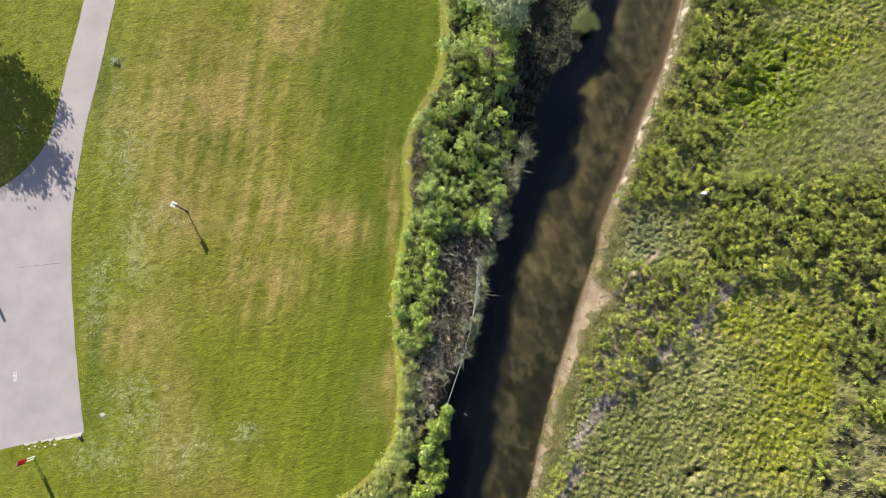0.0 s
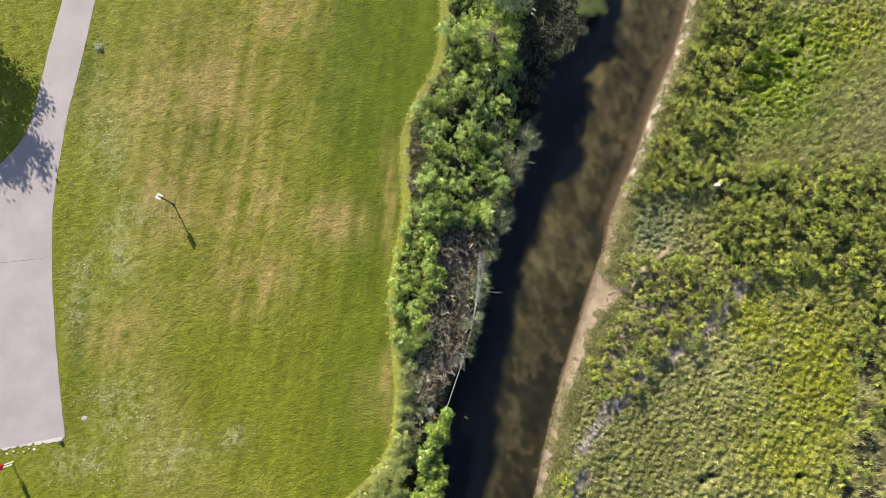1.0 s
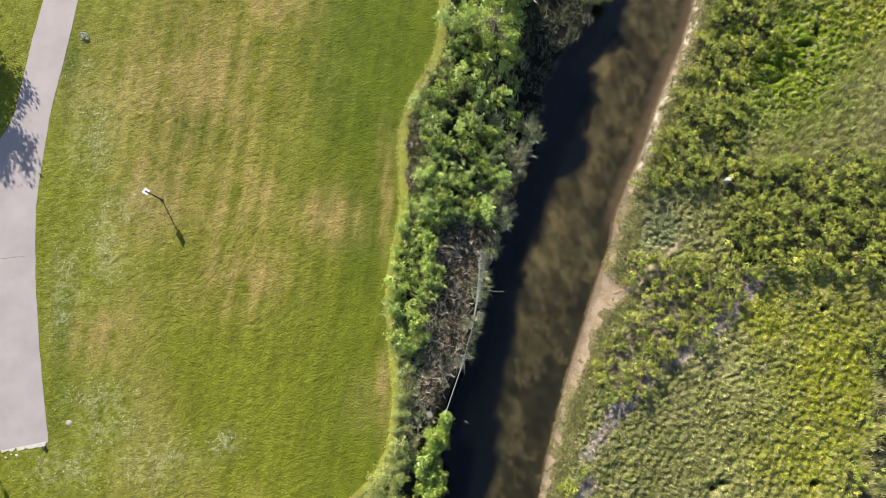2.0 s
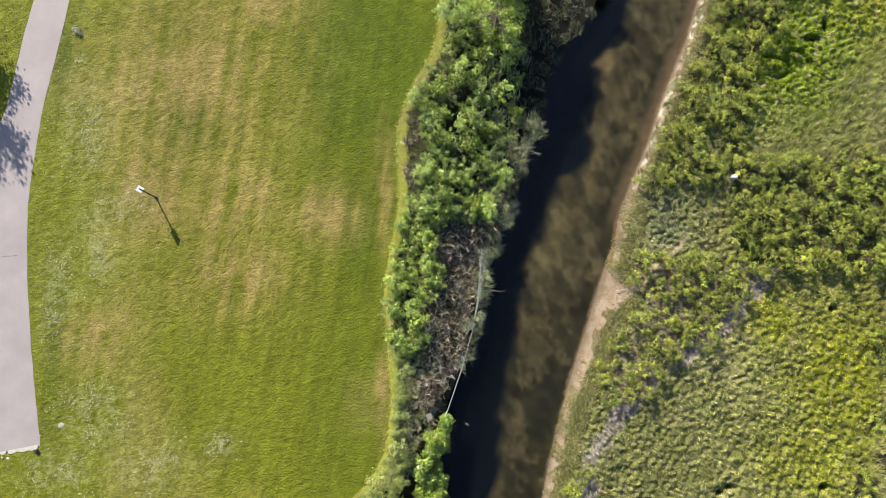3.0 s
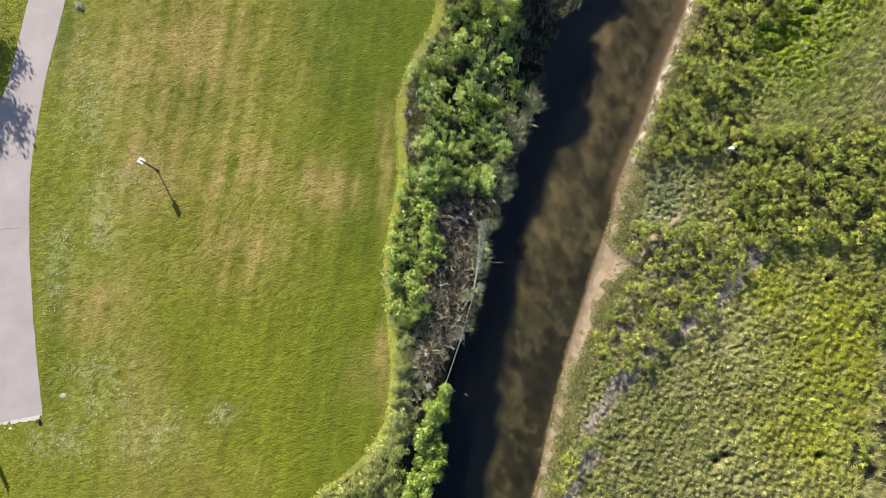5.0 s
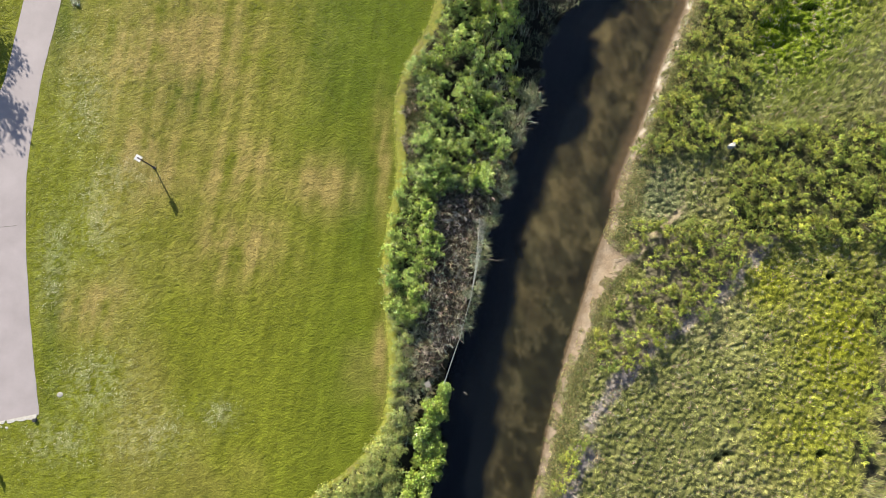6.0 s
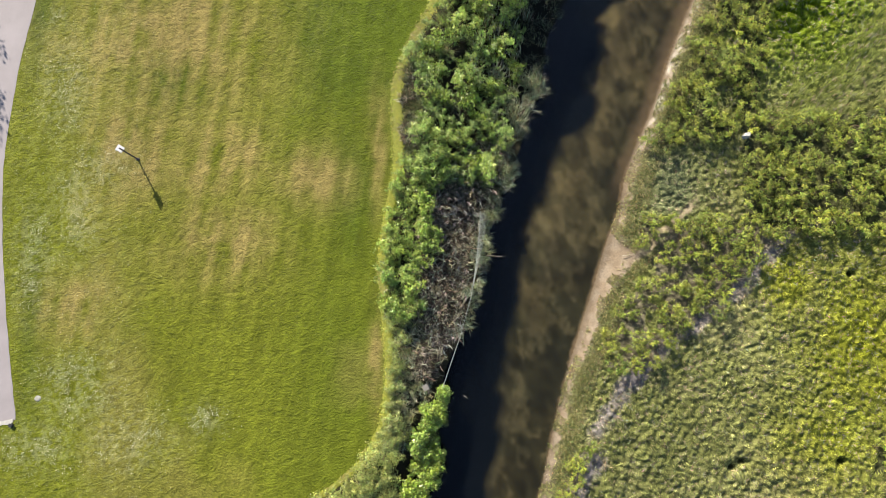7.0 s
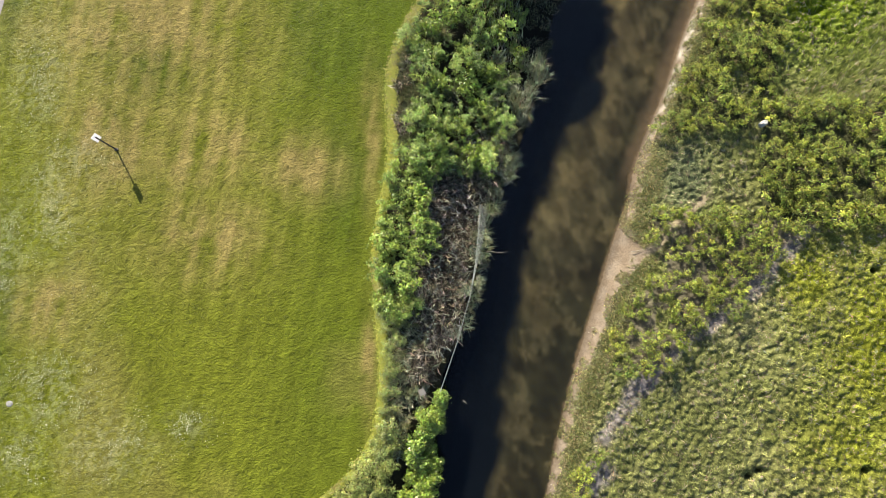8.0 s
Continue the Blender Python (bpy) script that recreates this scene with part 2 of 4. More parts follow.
def tone_material(name, rough, grain, spread, bump=0.0, bump_dist=0.05):
    """A rough surface whose base colour is the mesh's own tone, with two scales of grain."""
    m, nt, bsdf, nodes, links = nodes_of(name)
    a = nodes.new("ShaderNodeAttribute")
    a.attribute_name = "tone"
    lo, hi = 1 - spread, 1 + spread
    fine = add_ramp(nt, add_noise(nt, grain), [(0.3, (lo, lo, lo)), (0.7, (hi, hi, hi))])
    broad = add_ramp(nt, add_noise(nt, grain / 9), [(0.3, (1 - spread / 2,) * 3), (0.7, (1 + spread / 2,) * 3)])
    links.new(add_mul(nt, add_mul(nt, a.outputs["Color"], fine), broad), bsdf.inputs["Base Color"])
    bsdf.inputs["Roughness"].default_value = rough
    bsdf.inputs["Specular IOR Level"].default_value = 0.06
    if bump:
        add_bump(nt, add_noise(nt, grain * 0.5, 3, 0.65), bump, bump_dist, bsdf)
        scaled = nodes.new("ShaderNodeMath")
        scaled.operation = 'MULTIPLY'
        scaled.inputs[1].default_value = bump
        links.new(a.outputs["Alpha"], scaled.inputs[0])
        links.new(scaled.outputs[0], nodes["Bump"].inputs["Strength"])
        sheen = nodes.new("ShaderNodeMath")
        sheen.operation = 'MULTIPLY'
        sheen.inputs[1].default_value = 0.06
        links.new(a.outputs["Alpha"], sheen.inputs[0])
        links.new(sheen.outputs[0], bsdf.inputs["Specular IOR Level"])
    return m


def leaf_material(name, rough=0.5, gloss=0.4, through_light=0.3, vary=1.0):
    """Leaves: the mesh's tone, varied leaf by leaf and plant by plant, a little light passing through."""
    m, nt, bsdf, nodes, links = nodes_of(name)
    a = nodes.new("ShaderNodeAttribute")
    a.attribute_name = "tone"
    g = nodes.new("ShaderNodeNewGeometry")
    o = nodes.new("ShaderNodeObjectInfo")
    leaf = add_ramp(nt, g.outputs["Random Per Island"], [(0.0, (1 - 0.38 * vary, 1 - 0.34 * vary, 1 - 0.4 * vary)), (0.6, (1.0, 1.0, 1.0)), (1.0, (1 + 0.4 * vary, 1 + 0.3 * vary, 1 + 0.3 * vary))])
    plant = add_ramp(nt, o.outputs["Random"], [(0.0, (0.80, 0.86, 0.9)), (0.5, (1.0, 1.0, 0.9)), (1.0, (1.12, 1.1, 0.85))])
    c = add_mul(nt, add_mul(nt, a.outputs["Color"], leaf), plant)
    links.new(c, bsdf.inputs["Base Color"])
    bsdf.inputs["Roughness"].default_value, bsdf.inputs["Specular IOR Level"].default_value = rough, gloss
    tr = nodes.new("ShaderNodeBsdfTranslucent")
    links.new(c, tr.inputs["Color"])
    mix = nodes.new("ShaderNodeMixShader")
    mix.inputs[0].default_value = through_light
    links.new(bsdf.outputs[0], mix.inputs[1])
    links.new(tr.outputs[0], mix.inputs[2])
    links.new(mix.outputs[0], nodes["Material Output"].inputs["Surface"])
    return m


def plain_material(name, stops, scale, rough, metal=0.0, bump=0.0, bump_dist=0.01, broad=0.0):
    m, nt, bsdf, nodes, links = nodes_of(name)
    c = add_ramp(nt, add_noise(nt, scale, 5), stops)
    if broad:
        c = add_mul(nt, c, add_ramp(nt, add_noise(nt, broad, 4), [(0.3, (0.86, 0.85, 0.85)), (0.7, (1.08, 1.08, 1.08))]))
    links.new(c, bsdf.inputs["Base Color"])
    bsdf.inputs["Roughness"].default_value, bsdf.inputs["Metallic"].default_value = rough, metal
    if bump:
        add_bump(nt, add_noise(nt, scale * 2, 6), bump, bump_dist, bsdf)
    return m


def leaf_plastic(name, colour):
    """Thin plastic sheet that lets part of the sun through."""
    m, nt, bsdf, nodes, links = nodes_of(name)
    c = add_ramp(nt, add_noise(nt, 6, 3), [(0.3, tuple(0.93 * k for k in colour)), (0.7, colour)])
    links.new(c, bsdf.inputs["Base Color"])
    bsdf.inputs["Roughness"].default_value = 0.4
    tr = nodes.new("ShaderNodeBsdfTranslucent")
    links.new(c, tr.inputs["Color"])
    mix = nodes.new("ShaderNodeMixShader")
    mix.inputs[0].default_value = 0.55
    links.new(bsdf.outputs[0], mix.inputs[1])
    links.new(tr.outputs[0], mix.inputs[2])
    links.new(mix.outputs[0], nodes["Material Output"].inputs["Surface"])
    return m


M_GROUND = tone_material("earth_and_turf", 0.9, 11.0, 0.28, 1.0, 0.15)
M_GRASS = leaf_material("grass_blades", 0.6, 0.25, 0.38)
M_MARSH = leaf_material("marsh_blades", 0.6, 0.25, 0.33, 0.75)
M_SOFT_LEAF = leaf_material("marsh_leaves", 0.5, 0.35, 0.2, 0.6)
M_LEAF = leaf_material("leaves", 0.35, 0.55, 0.18, 0.85)
M_REED = leaf_material("reed_leaves", 0.36, 0.5, 0.2)
M_TWIG = leaf_material("dead_twigs", 0.8, 0.2, 0.0)
M_PAVING = plain_material("worn_asphalt", [(0.25, (0.200, 0.178, 0.190)), (0.75, (0.228, 0.204, 0.214))], 14, 0.85, bump=0.25, bump_dist=0.004, broad=0.35)
M_CONCRETE = plain_material("broken_concrete", [(0.3, (0.25, 0.235, 0.215)), (0.7, (0.42, 0.40, 0.37))], 9, 0.9, bump=0.6, bump_dist=0.02)
M_COVER = plain_material("stained_concrete", [(0.35, (0.13, 0.125, 0.11)), (0.65, (0.30, 0.285, 0.26))], 12, 0.9, bump=0.4, bump_dist=0.02)
M_MARK = plain_material("worn_paint", [(0.4, (0.22, 0.205, 0.21)), (0.6, (0.36, 0.345, 0.34))], 5, 0.8)
M_CRACK = plain_material("crack_filler", [(0.3, (0.07, 0.065, 0.06)), (0.7, (0.14, 0.13, 0.12))], 20, 0.8)
M_BARK = plain_material("bark", [(0.3, (0.09, 0.07, 0.05)), (0.7, (0.2, 0.165, 0.12))], 12, 0.9, bump=0.6, bump_dist=0.02)
M_DARK_STEEL = plain_material("dark_painted_steel", [(0.3, (0.035, 0.03, 0.035)), (0.7, (0.06, 0.05, 0.055))], 30, 0.5)
M_GALV = plain_material("galvanised_wire", [(0.3, (0.20, 0.22, 0.21)), (0.7, (0.30, 0.32, 0.30))], 25, 0.55, metal=0.2)
M_WHITE = plain_material("white_enamel", [(0.3, (0.72, 0.72, 0.76)), (0.7, (0.8, 0.8, 0.83))], 8, 0.4)
M_PLASTIC = leaf_plastic("white_plastic", (0.82, 0.82, 0.86))
M_RED_PLASTIC = leaf_plastic("red_plastic", (0.62, 0.025, 0.06))
M_BLACK = plain_material("black_plastic", [(0.3, (0.012, 0.012, 0.014)), (0.7, (0.03, 0.03, 0.032))], 20, 0.5)
M_ROCK = plain_material("pale_rock", [(0.3, (0.24, 0.23, 0.22)), (0.7, (0.36, 0.35, 0.335))], 7, 0.85, bump=0.6, bump_dist=0.03)
M_BOARD = plain_material("weathered_board", [(0.3, (0.13, 0.12, 0.105)), (0.7, (0.19, 0.175, 0.155))], 11, 0.85, bump=0.3)
M_DRYWOOD = plain_material("bleached_wood", [(0.3, (0.2, 0.17, 0.13)), (0.7, (0.30, 0.26, 0.20))], 15, 0.85)


def water_material():
    m, nt, bsdf, nodes, links = nodes_of("creek_water")
    clear = nodes.new("ShaderNodeBsdfTransparent")
    clear.inputs["Color"].default_value = (0.80, 0.76, 0.66, 1)
    gloss = nodes.new("ShaderNodeBsdfGlossy")
    gloss.inputs["Roughness"].default_value = 0.06
    fr = nodes.new("ShaderNodeFresnel")
    fr.inputs["IOR"].default_value = 1.42
    bump = nodes.new("ShaderNodeBump")
    bump.inputs["Strength"].default_value, bump.inputs["Distance"].default_value = 0.25, 0.03
    links.new(add_noise(nt, 2.2, 3), bump.inputs["Height"])
    links.new(bump.outputs[0], gloss.inputs["Normal"])
    mix = nodes.new("ShaderNodeMixShader")
    links.new(fr.outputs[0], mix.inputs[0])
    links.new(clear.outputs[0], mix.inputs[1])
    links.new(gloss.outputs[0], mix.inputs[2])
    links.new(mix.outputs[0], nodes["Material Output"].inputs["Surface"])
    return m


M_WATER = water_material()


# ---- mesh helpers ----
def mesh_from(name, verts, faces, material, tone=None, smooth=False, grainy=None):
    """A mesh from arrays of corners and of triangles or quads; tone: a colour for each corner."""
    verts, faces = np.asarray(verts, np.float32), np.asarray(faces, np.int32)
    me = bpy.data.meshes.new(name)
    n, k = faces.shape
    me.vertices.add(len(verts))
    me.vertices.foreach_set("co", verts.ravel())
    me.loops.add(n * k)
    me.loops.foreach_set("vertex_index", faces.ravel())
    me.polygons.add(n)
    me.polygons.foreach_set("loop_start", np.arange(0, n * k, k, dtype=np.int32))
    if smooth:
        me.polygons.foreach_set("use_smooth", np.ones(n, bool))
    if tone is not None:
        at = me.attributes.new("tone", 'FLOAT_COLOR', 'POINT')
        at.data.foreach_set("color", np.concatenate([tone, np.ones((len(verts), 1)) if grainy is None else grainy[:, None]], 1).astype(np.float32).ravel())
    me.materials.append(material)
    me.update(calc_edges=True)
    me.validate()
    return me


def part(name, bm, material, parent, label=""):
    me = bpy.data.meshes.new(name)
    bm.to_mesh(me)
    bm.free()
    me.materials.append(material)
    ob = new(name, me)
    ob.parent = parent
    return tagged(ob, label) if label else ob


def mesh_part(name, me, parent, label=""):
    ob = new(name, me)
    ob.parent = parent
    return tagged(ob, label) if label else ob


def box(bm, size, m, bevel=0.0):
    made = bmesh.ops.create_cube(bm, size=1.0, matrix=m @ Matrix.Diagonal((*size, 1)))
    if bevel:
        edges = {e for v in made["verts"] for e in v.link_edges}
        bmesh.ops.bevel(bm, geom=list(edges), offset=bevel, segments=2, affect='EDGES', profile=0.6)


def rod(bm, a, b, r1, r2, sides=8):
    a, b = Vector(a), Vector(b)
    d = b - a
    m = Matrix.Translation((a + b) / 2) @ d.to_track_quat("Z", "Y").to_matrix().to_4x4()
    bmesh.ops.create_cone(bm, cap_ends=True, segments=sides, radius1=r1, radius2=r2, depth=d.length, matrix=m)


def blades(base, heading, length, lean, width, tone):
    """Arched blades: two joints each, five corners, three triangles. lean 0: upright, 1: lying."""
    n = len(base)
    side = np.stack([-np.sin(heading), np.cos(heading), np.zeros(n)], 1) * (width / 2)[:, None]
    out = np.stack([np.cos(heading), np.sin(heading), np.zeros(n)], 1)
    up = np.array([0, 0, 1.0])
    mid = base + out * (length * lean * 0.36)[:, None] + up * (length * (0.62 - 0.36 * lean))[:, None]
    tip = base + out * (length * lean * 0.92)[:, None] + up * (length * (0.98 - 0.85 * lean))[:, None]
    v = np.stack([base - side, base + side, mid - side * 0.8, mid + side * 0.8, tip], 1).reshape(-1, 3)
    k = 5 * np.arange(n)[:, None]
    f = np.concatenate([k + [0, 1, 3], k + [0, 3, 2], k + [2, 3, 4]], 1).reshape(-1, 3)
    return v, f, np.repeat(tone, 5, 0)


def leaves(centre, normal, size, slim, tone, rng):
    """Pointed leaves folded along the midrib: four corners, two triangles each."""
    n = len(centre)
    normal = normal / np.linalg.norm(normal, axis=1, keepdims=True)
    r = rng.normal(size=(n, 3))
    along = np.cross(normal, r)
    along /= np.linalg.norm(along, axis=1, keepdims=True) + 1e-9
    across = np.cross(normal, along)
    s = size[:, None]
    fold = normal * s * 0.12
    v = np.stack([centre - along * s * 0.5, centre + across * s * slim * 0.5 + fold, centre + along * s * 0.5, centre - across * s * slim * 0.5 + fold], 1).reshape(-1, 3)
    k = 4 * np.arange(n)[:, None]
    f = np.concatenate([k + [0, 1, 2], k + [0, 2, 3]], 1).reshape(-1, 3)
    return v, f, np.repeat(tone, 4, 0)


def tubes(paths, radii, sides, tone):
    """Tapered stems along polylines of equal length; paths: stems x joints x 3, radii: stems x joints."""
    n, j, _ = paths.shape
    d = np.gradient(paths, axis=1)
    d /= np.linalg.norm(d, axis=2, keepdims=True) + 1e-9
    ref = np.where(np.abs(d[..., 2:3]) > 0.9, np.array([1.0, 0, 0]), np.array([0, 0, 1.0]))
    u = np.cross(d, ref)
    u /= np.linalg.norm(u, axis=2, keepdims=True) + 1e-9
    w = np.cross(d, u)
    ang = np.arange(sides) * 2 * np.pi / sides
    ring = paths[:, :, None] + radii[:, :, None, None] * (u[:, :, None] * np.cos(ang)[None, None, :, None] + w[:, :, None] * np.sin(ang)[None, None, :, None])
    v = ring.reshape(-1, 3)
    s, q, a = np.meshgrid(np.arange(n), np.arange(j - 1), np.arange(sides), indexing="ij")
    b = (a + 1) % sides
    i00, i01 = (s * j + q) * sides + a, (s * j + q) * sides + b
    i10, i11 = i00 + sides, i01 + sides
    f = np.stack([i00, i01, i11, i10], -1).reshape(-1, 4)
    return v, f, np.repeat(tone, j * sides, 0)


def tones(rng, n, colour, spread=0.2, hue=0.12):
    c = np.asarray(colour)[None] * (1 + spread * rng.normal(size=(n, 1))) * (1 + hue * rng.normal(size=(n, 3)))
    return np.clip(c, 0.004, 0.8)


# ---- the ground: one sheet, the creek sunk into it ----
def build_ground():
    far = np.array([50, 54, 60, 80, 110, 160, 240, 400, 700, 1200, 2000.0])
    xs = np.concatenate([-far[::-1], np.arange(-49, 42.01, GRID), far])
    ys = np.concatenate([-far[::-1], np.arange(-23, 32.01, GRID), far])
    gx, gy = np.meshgrid(xs, ys)
    x, y = gx.ravel(), gy.ravel()
    z = ground_height(x, y) + relief(x, y)
    le, wl, wr, so = lawn_edge(y), water_left(y), water_right(y), sand_outer(y)
    jag = 0.5 * (fbm(x, y, 1.2, 61) - 0.5)
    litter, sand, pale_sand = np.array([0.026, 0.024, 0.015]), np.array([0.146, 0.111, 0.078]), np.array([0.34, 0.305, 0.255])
    silt, weed, shaded_mud = np.array([0.053, 0.048, 0.029]), np.array([0.017, 0.0165, 0.010]), np.array([0.0019, 0.0028, 0.0044])
    grey_litter = np.array([0.165, 0.145, 0.138])
    n = fbm(x + 0.25 * y, y * 0.55, 2.6, 81, 5)
    n2 = fbm(x, y, 0.8, 83)
    t = (x - wl) / np.maximum(wr - wl, 1)
    n4 = fbm(x + 0.2 * y, y * 0.7, 1.1, 85, 4)
    k = np.clip(step(0.44, 0.60, n) * 0.7 + step(0.48, 0.62, n4) * 0.55 + 0.9 * step(0.80 - 0.16 * step(3, -3, y), 0.93, t) * step(0.36, 0.54, n2) + 0.22 * step(1, -8, y), 0, 1)[:, None]
    n5, n6 = fbm(x + 0.3 * y, y * 0.6, 0.7, 88, 3), fbm(x, y, 3.5, 89, 3)
    bed = (silt * (1 - k) + weed * k) * (0.68 + 0.6 * step(0.2, 0.8, n5))[:, None] * (1 + 0.5 * (n6 - 0.5)[:, None] * np.array([0.7, 0.3, -0.2]))
    # Near-black strip: thicket's shade and deep water, put into the bed colour.
    shade_edge = np.interp(y, [-18, -11.6, -6.4, -1.2, 4, 8, 9.7, 11.3, 13, 16, 20, 26], [0.56, 0.53, 0.44, 0.38, 0.33, 0.36, 0.41, 0.52, 0.48, 0.42, 0.38, 0.34])
    deep_shade = (1 - step(-0.07, 0.08, t - shade_edge + 0.26 * (fbm(x, y, 2.5, 87, 3) - 0.5)))[:, None]
    bed = bed * (1 - deep_shade) + shaded_mud * deep_shade
    edge = (step(0.975, 1.0, t + 0.06 * (n2 - 0.5)) * 1.0 + 0.6 * step(0.86, 0.96, t + 0.08 * (n2 - 0.5)) * step(4, 8, y)).clip(0, 1)[:, None]
    bed = bed * (1 - edge) + sand * 0.62 * edge
    crest = (step(0.30, 0.70, fbm(x, y, 0.5, 86, 3)) * step(wr + 0.05, wr + 0.3, x) * (0.15 + 0.85 * step(7, 13, y)))[:, None]
    bank = sand * (0.75 + 0.35 * step(wr, wr + 0.8, x))[:, None] * (1 - crest) + pale_sand * crest
    c = lawn_tone(x, y)
    # Ground under the thicket is very dark, with random mottling.
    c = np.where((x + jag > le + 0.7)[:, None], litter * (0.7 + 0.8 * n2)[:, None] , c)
    # Shade on the lawn-side bank, put into the soil colour as near-black.
    bank_shade = (step(-5.0, -2.2, x - wl) * (x < wl) * step(9, 13, y))[:, None]
    c = c * (1 - bank_shade) + np.array([0.012, 0.012, 0.010]) * (0.6 + 0.8 * n2)[:, None] * bank_shade
    rim = (np.exp(-((x - le - 0.18 + 0.5 * jag) / 0.30) ** 2) * (x < wl))[:, None]
    c = c * (1 - rim) + np.array([0.17, 0.19, 0.03]) * (0.75 + 0.5 * n2)[:, None] * rim
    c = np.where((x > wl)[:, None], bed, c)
    c = np.where((x > wr)[:, None], bank * (0.85 + 0.3 * n2)[:, None], c)
    # Marsh ground toned down so that gaps between the blades read dark.
    m = marsh_tone(x, y) * 0.58
    near = (1 - step(so + 0.1, so + 0.8, x))[:, None]
    m = m * (1 - near) + np.array([0.115, 0.100, 0.062]) * (0.4 + 1.2 * n2)[:, None] * near
    # The pits are sunk, and their darkness is put into the colour too.
    pit = np.clip(blob(x, y, PITS), 0, 1)[:, None]
    m = m * (1 - 0.85 * pit)
    gap = reed_gap(x, y)[:, None]
    m = m * (1 - gap) + np.array([0.030, 0.028, 0.019]) * gap
    b = bare_mask(x, y)[:, None]
    m = m * (1 - b) + grey_litter * (0.7 + 0.6 * n2)[:, None] * b
    tr = trail(x, y)[:, None]
    m = m * (1 - tr) + np.array([0.215, 0.175, 0.115]) * (0.7 + 0.6 * n2)[:, None] * tr
    # Soil under the shrubs darkened with their shade; brown litter in the lower band.
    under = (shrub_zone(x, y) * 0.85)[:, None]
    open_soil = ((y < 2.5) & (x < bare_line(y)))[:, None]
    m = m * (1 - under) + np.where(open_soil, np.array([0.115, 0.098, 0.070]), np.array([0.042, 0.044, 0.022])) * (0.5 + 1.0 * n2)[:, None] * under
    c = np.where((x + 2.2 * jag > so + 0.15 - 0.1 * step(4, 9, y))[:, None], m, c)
    w, h = len(xs), len(ys)
    i = (np.arange(h - 1)[:, None] * w + np.arange(w - 1)[None]).ravel()
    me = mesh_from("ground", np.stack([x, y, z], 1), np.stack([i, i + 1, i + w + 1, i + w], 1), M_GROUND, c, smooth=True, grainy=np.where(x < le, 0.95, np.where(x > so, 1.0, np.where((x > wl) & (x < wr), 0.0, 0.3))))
    return tagged(new("ground", me), "mown lawn, muddy creek bed, sandy bank and marsh soil", "ground", kind="structure")


build_ground()


def build_water():
    ys = np.concatenate([[-60], np.arange(-26, 36.01, 0.5), [60]])
    v, f = [], []
    for y in ys:
        v += [(float(water_left(y)) - 0.6, y, WATER_Z), (float(water_right(y)) + 0.1, y, WATER_Z)]
    for k in range(len(ys) - 1):
        f.append((2 * k, 2 * k + 1, 2 * k + 3, 2 * k + 2))
    ob = new("water", mesh_from("water", v, f, M_WATER))
    ob.visible_shadow = False
    return tagged(ob, "shallow clear brown creek water over a silty bed", "water", kind="structure")


build_water()


# ---- the paved path and its broken concrete end ----
def build_path():
    rng = np.random.default_rng(3)
    ring = [(float(path_right(y)) + 0.05 * (vnoise(0, y, 0.7, 4) - 0.5), y) for y in np.arange(58, -12.3, -0.4)]
    ring += [(-35.6, -12.5), (-37.6, -12.85), (-39.5, -13.2), (-41.4, -13.6), (-43.5, -14.1), (-56, -17), (-56, 6)]
    ring += [(float(path_left(y)) + 0.05 * (vnoise(9, y, 0.7, 4) - 0.5), y) for y in np.arange(7.2, 58.1, 0.4)]
    bm = bmesh.new()
    top = [bm.verts.new((x, y, 0.012)) for x, y in ring]
    face = bm.faces.new(top)
    low = bmesh.ops.extrude_face_region(bm, geom=[face])
    bmesh.ops.translate(bm, verts=[g for g in low["geom"] if isinstance(g, bmesh.types.BMVert)], vec=(0, 0, -0.25))
    bmesh.ops.triangulate(bm, faces=bm.faces[:])
    bmesh.ops.recalc_face_normals(bm, faces=bm.faces[:])
    me = bpy.data.meshes.new("path")
    bm.to_mesh(me)
    bm.free()
    me.materials.append(M_PAVING)
    return tagged(new("path", me), "smooth pale grey asphalt footpath widening into a paved court", "path", kind="structure")


PATH = build_path()


def empty(name, x, y, z=0.0, turn=0.0):
    ob = new(name)
    ob.empty_display_size = 0.3
    ob.matrix_world = pose(x, y, z, 0, 0, turn)
    return ob


def ground_at(x, y):
    return float(ground_height(np.array([x]), np.array([y]))[0])


# ---- plants ----
def dome_tips(rng, count, radius, height, rough=0.55):
    """Twig ends spread over an uneven dome."""
    a = rng.uniform(0, 2 * np.pi, count)
    r = radius * np.sqrt(rng.uniform(0.0, 1, count))
    z = height * np.sqrt(np.clip(1 - 0.75 * (r / radius) ** 2, 0, 1)) * (1 - rough * rng.uniform(0, 1, count))
    lobes = 1 + 0.22 * np.sin(3 * a + rng.uniform(0, 6)) + 0.12 * np.sin(5 * a + rng.uniform(0, 6))
    return np.stack([r * np.cos(a) * lobes, r * np.sin(a) * lobes, z], 1)


def stems_to(rng, tips, thick, tone, bases=4, spread=0.12):
    n = len(tips)
    foot = rng.normal(size=(bases, 3)) * spread * [1, 1, 0]
    start = foot[rng.integers(0, bases, n)]
    mid = start * 0.5 + tips * 0.5 + [0, 0, 0.08] + rng.normal(size=(n, 3)) * 0.04
    paths = np.stack([start - [0, 0, 0.08], mid, tips], 1)
    return tubes(paths, np.tile([thick, thick * 0.65, thick * 0.25], (n, 1)), 3, tones(rng, n, tone))


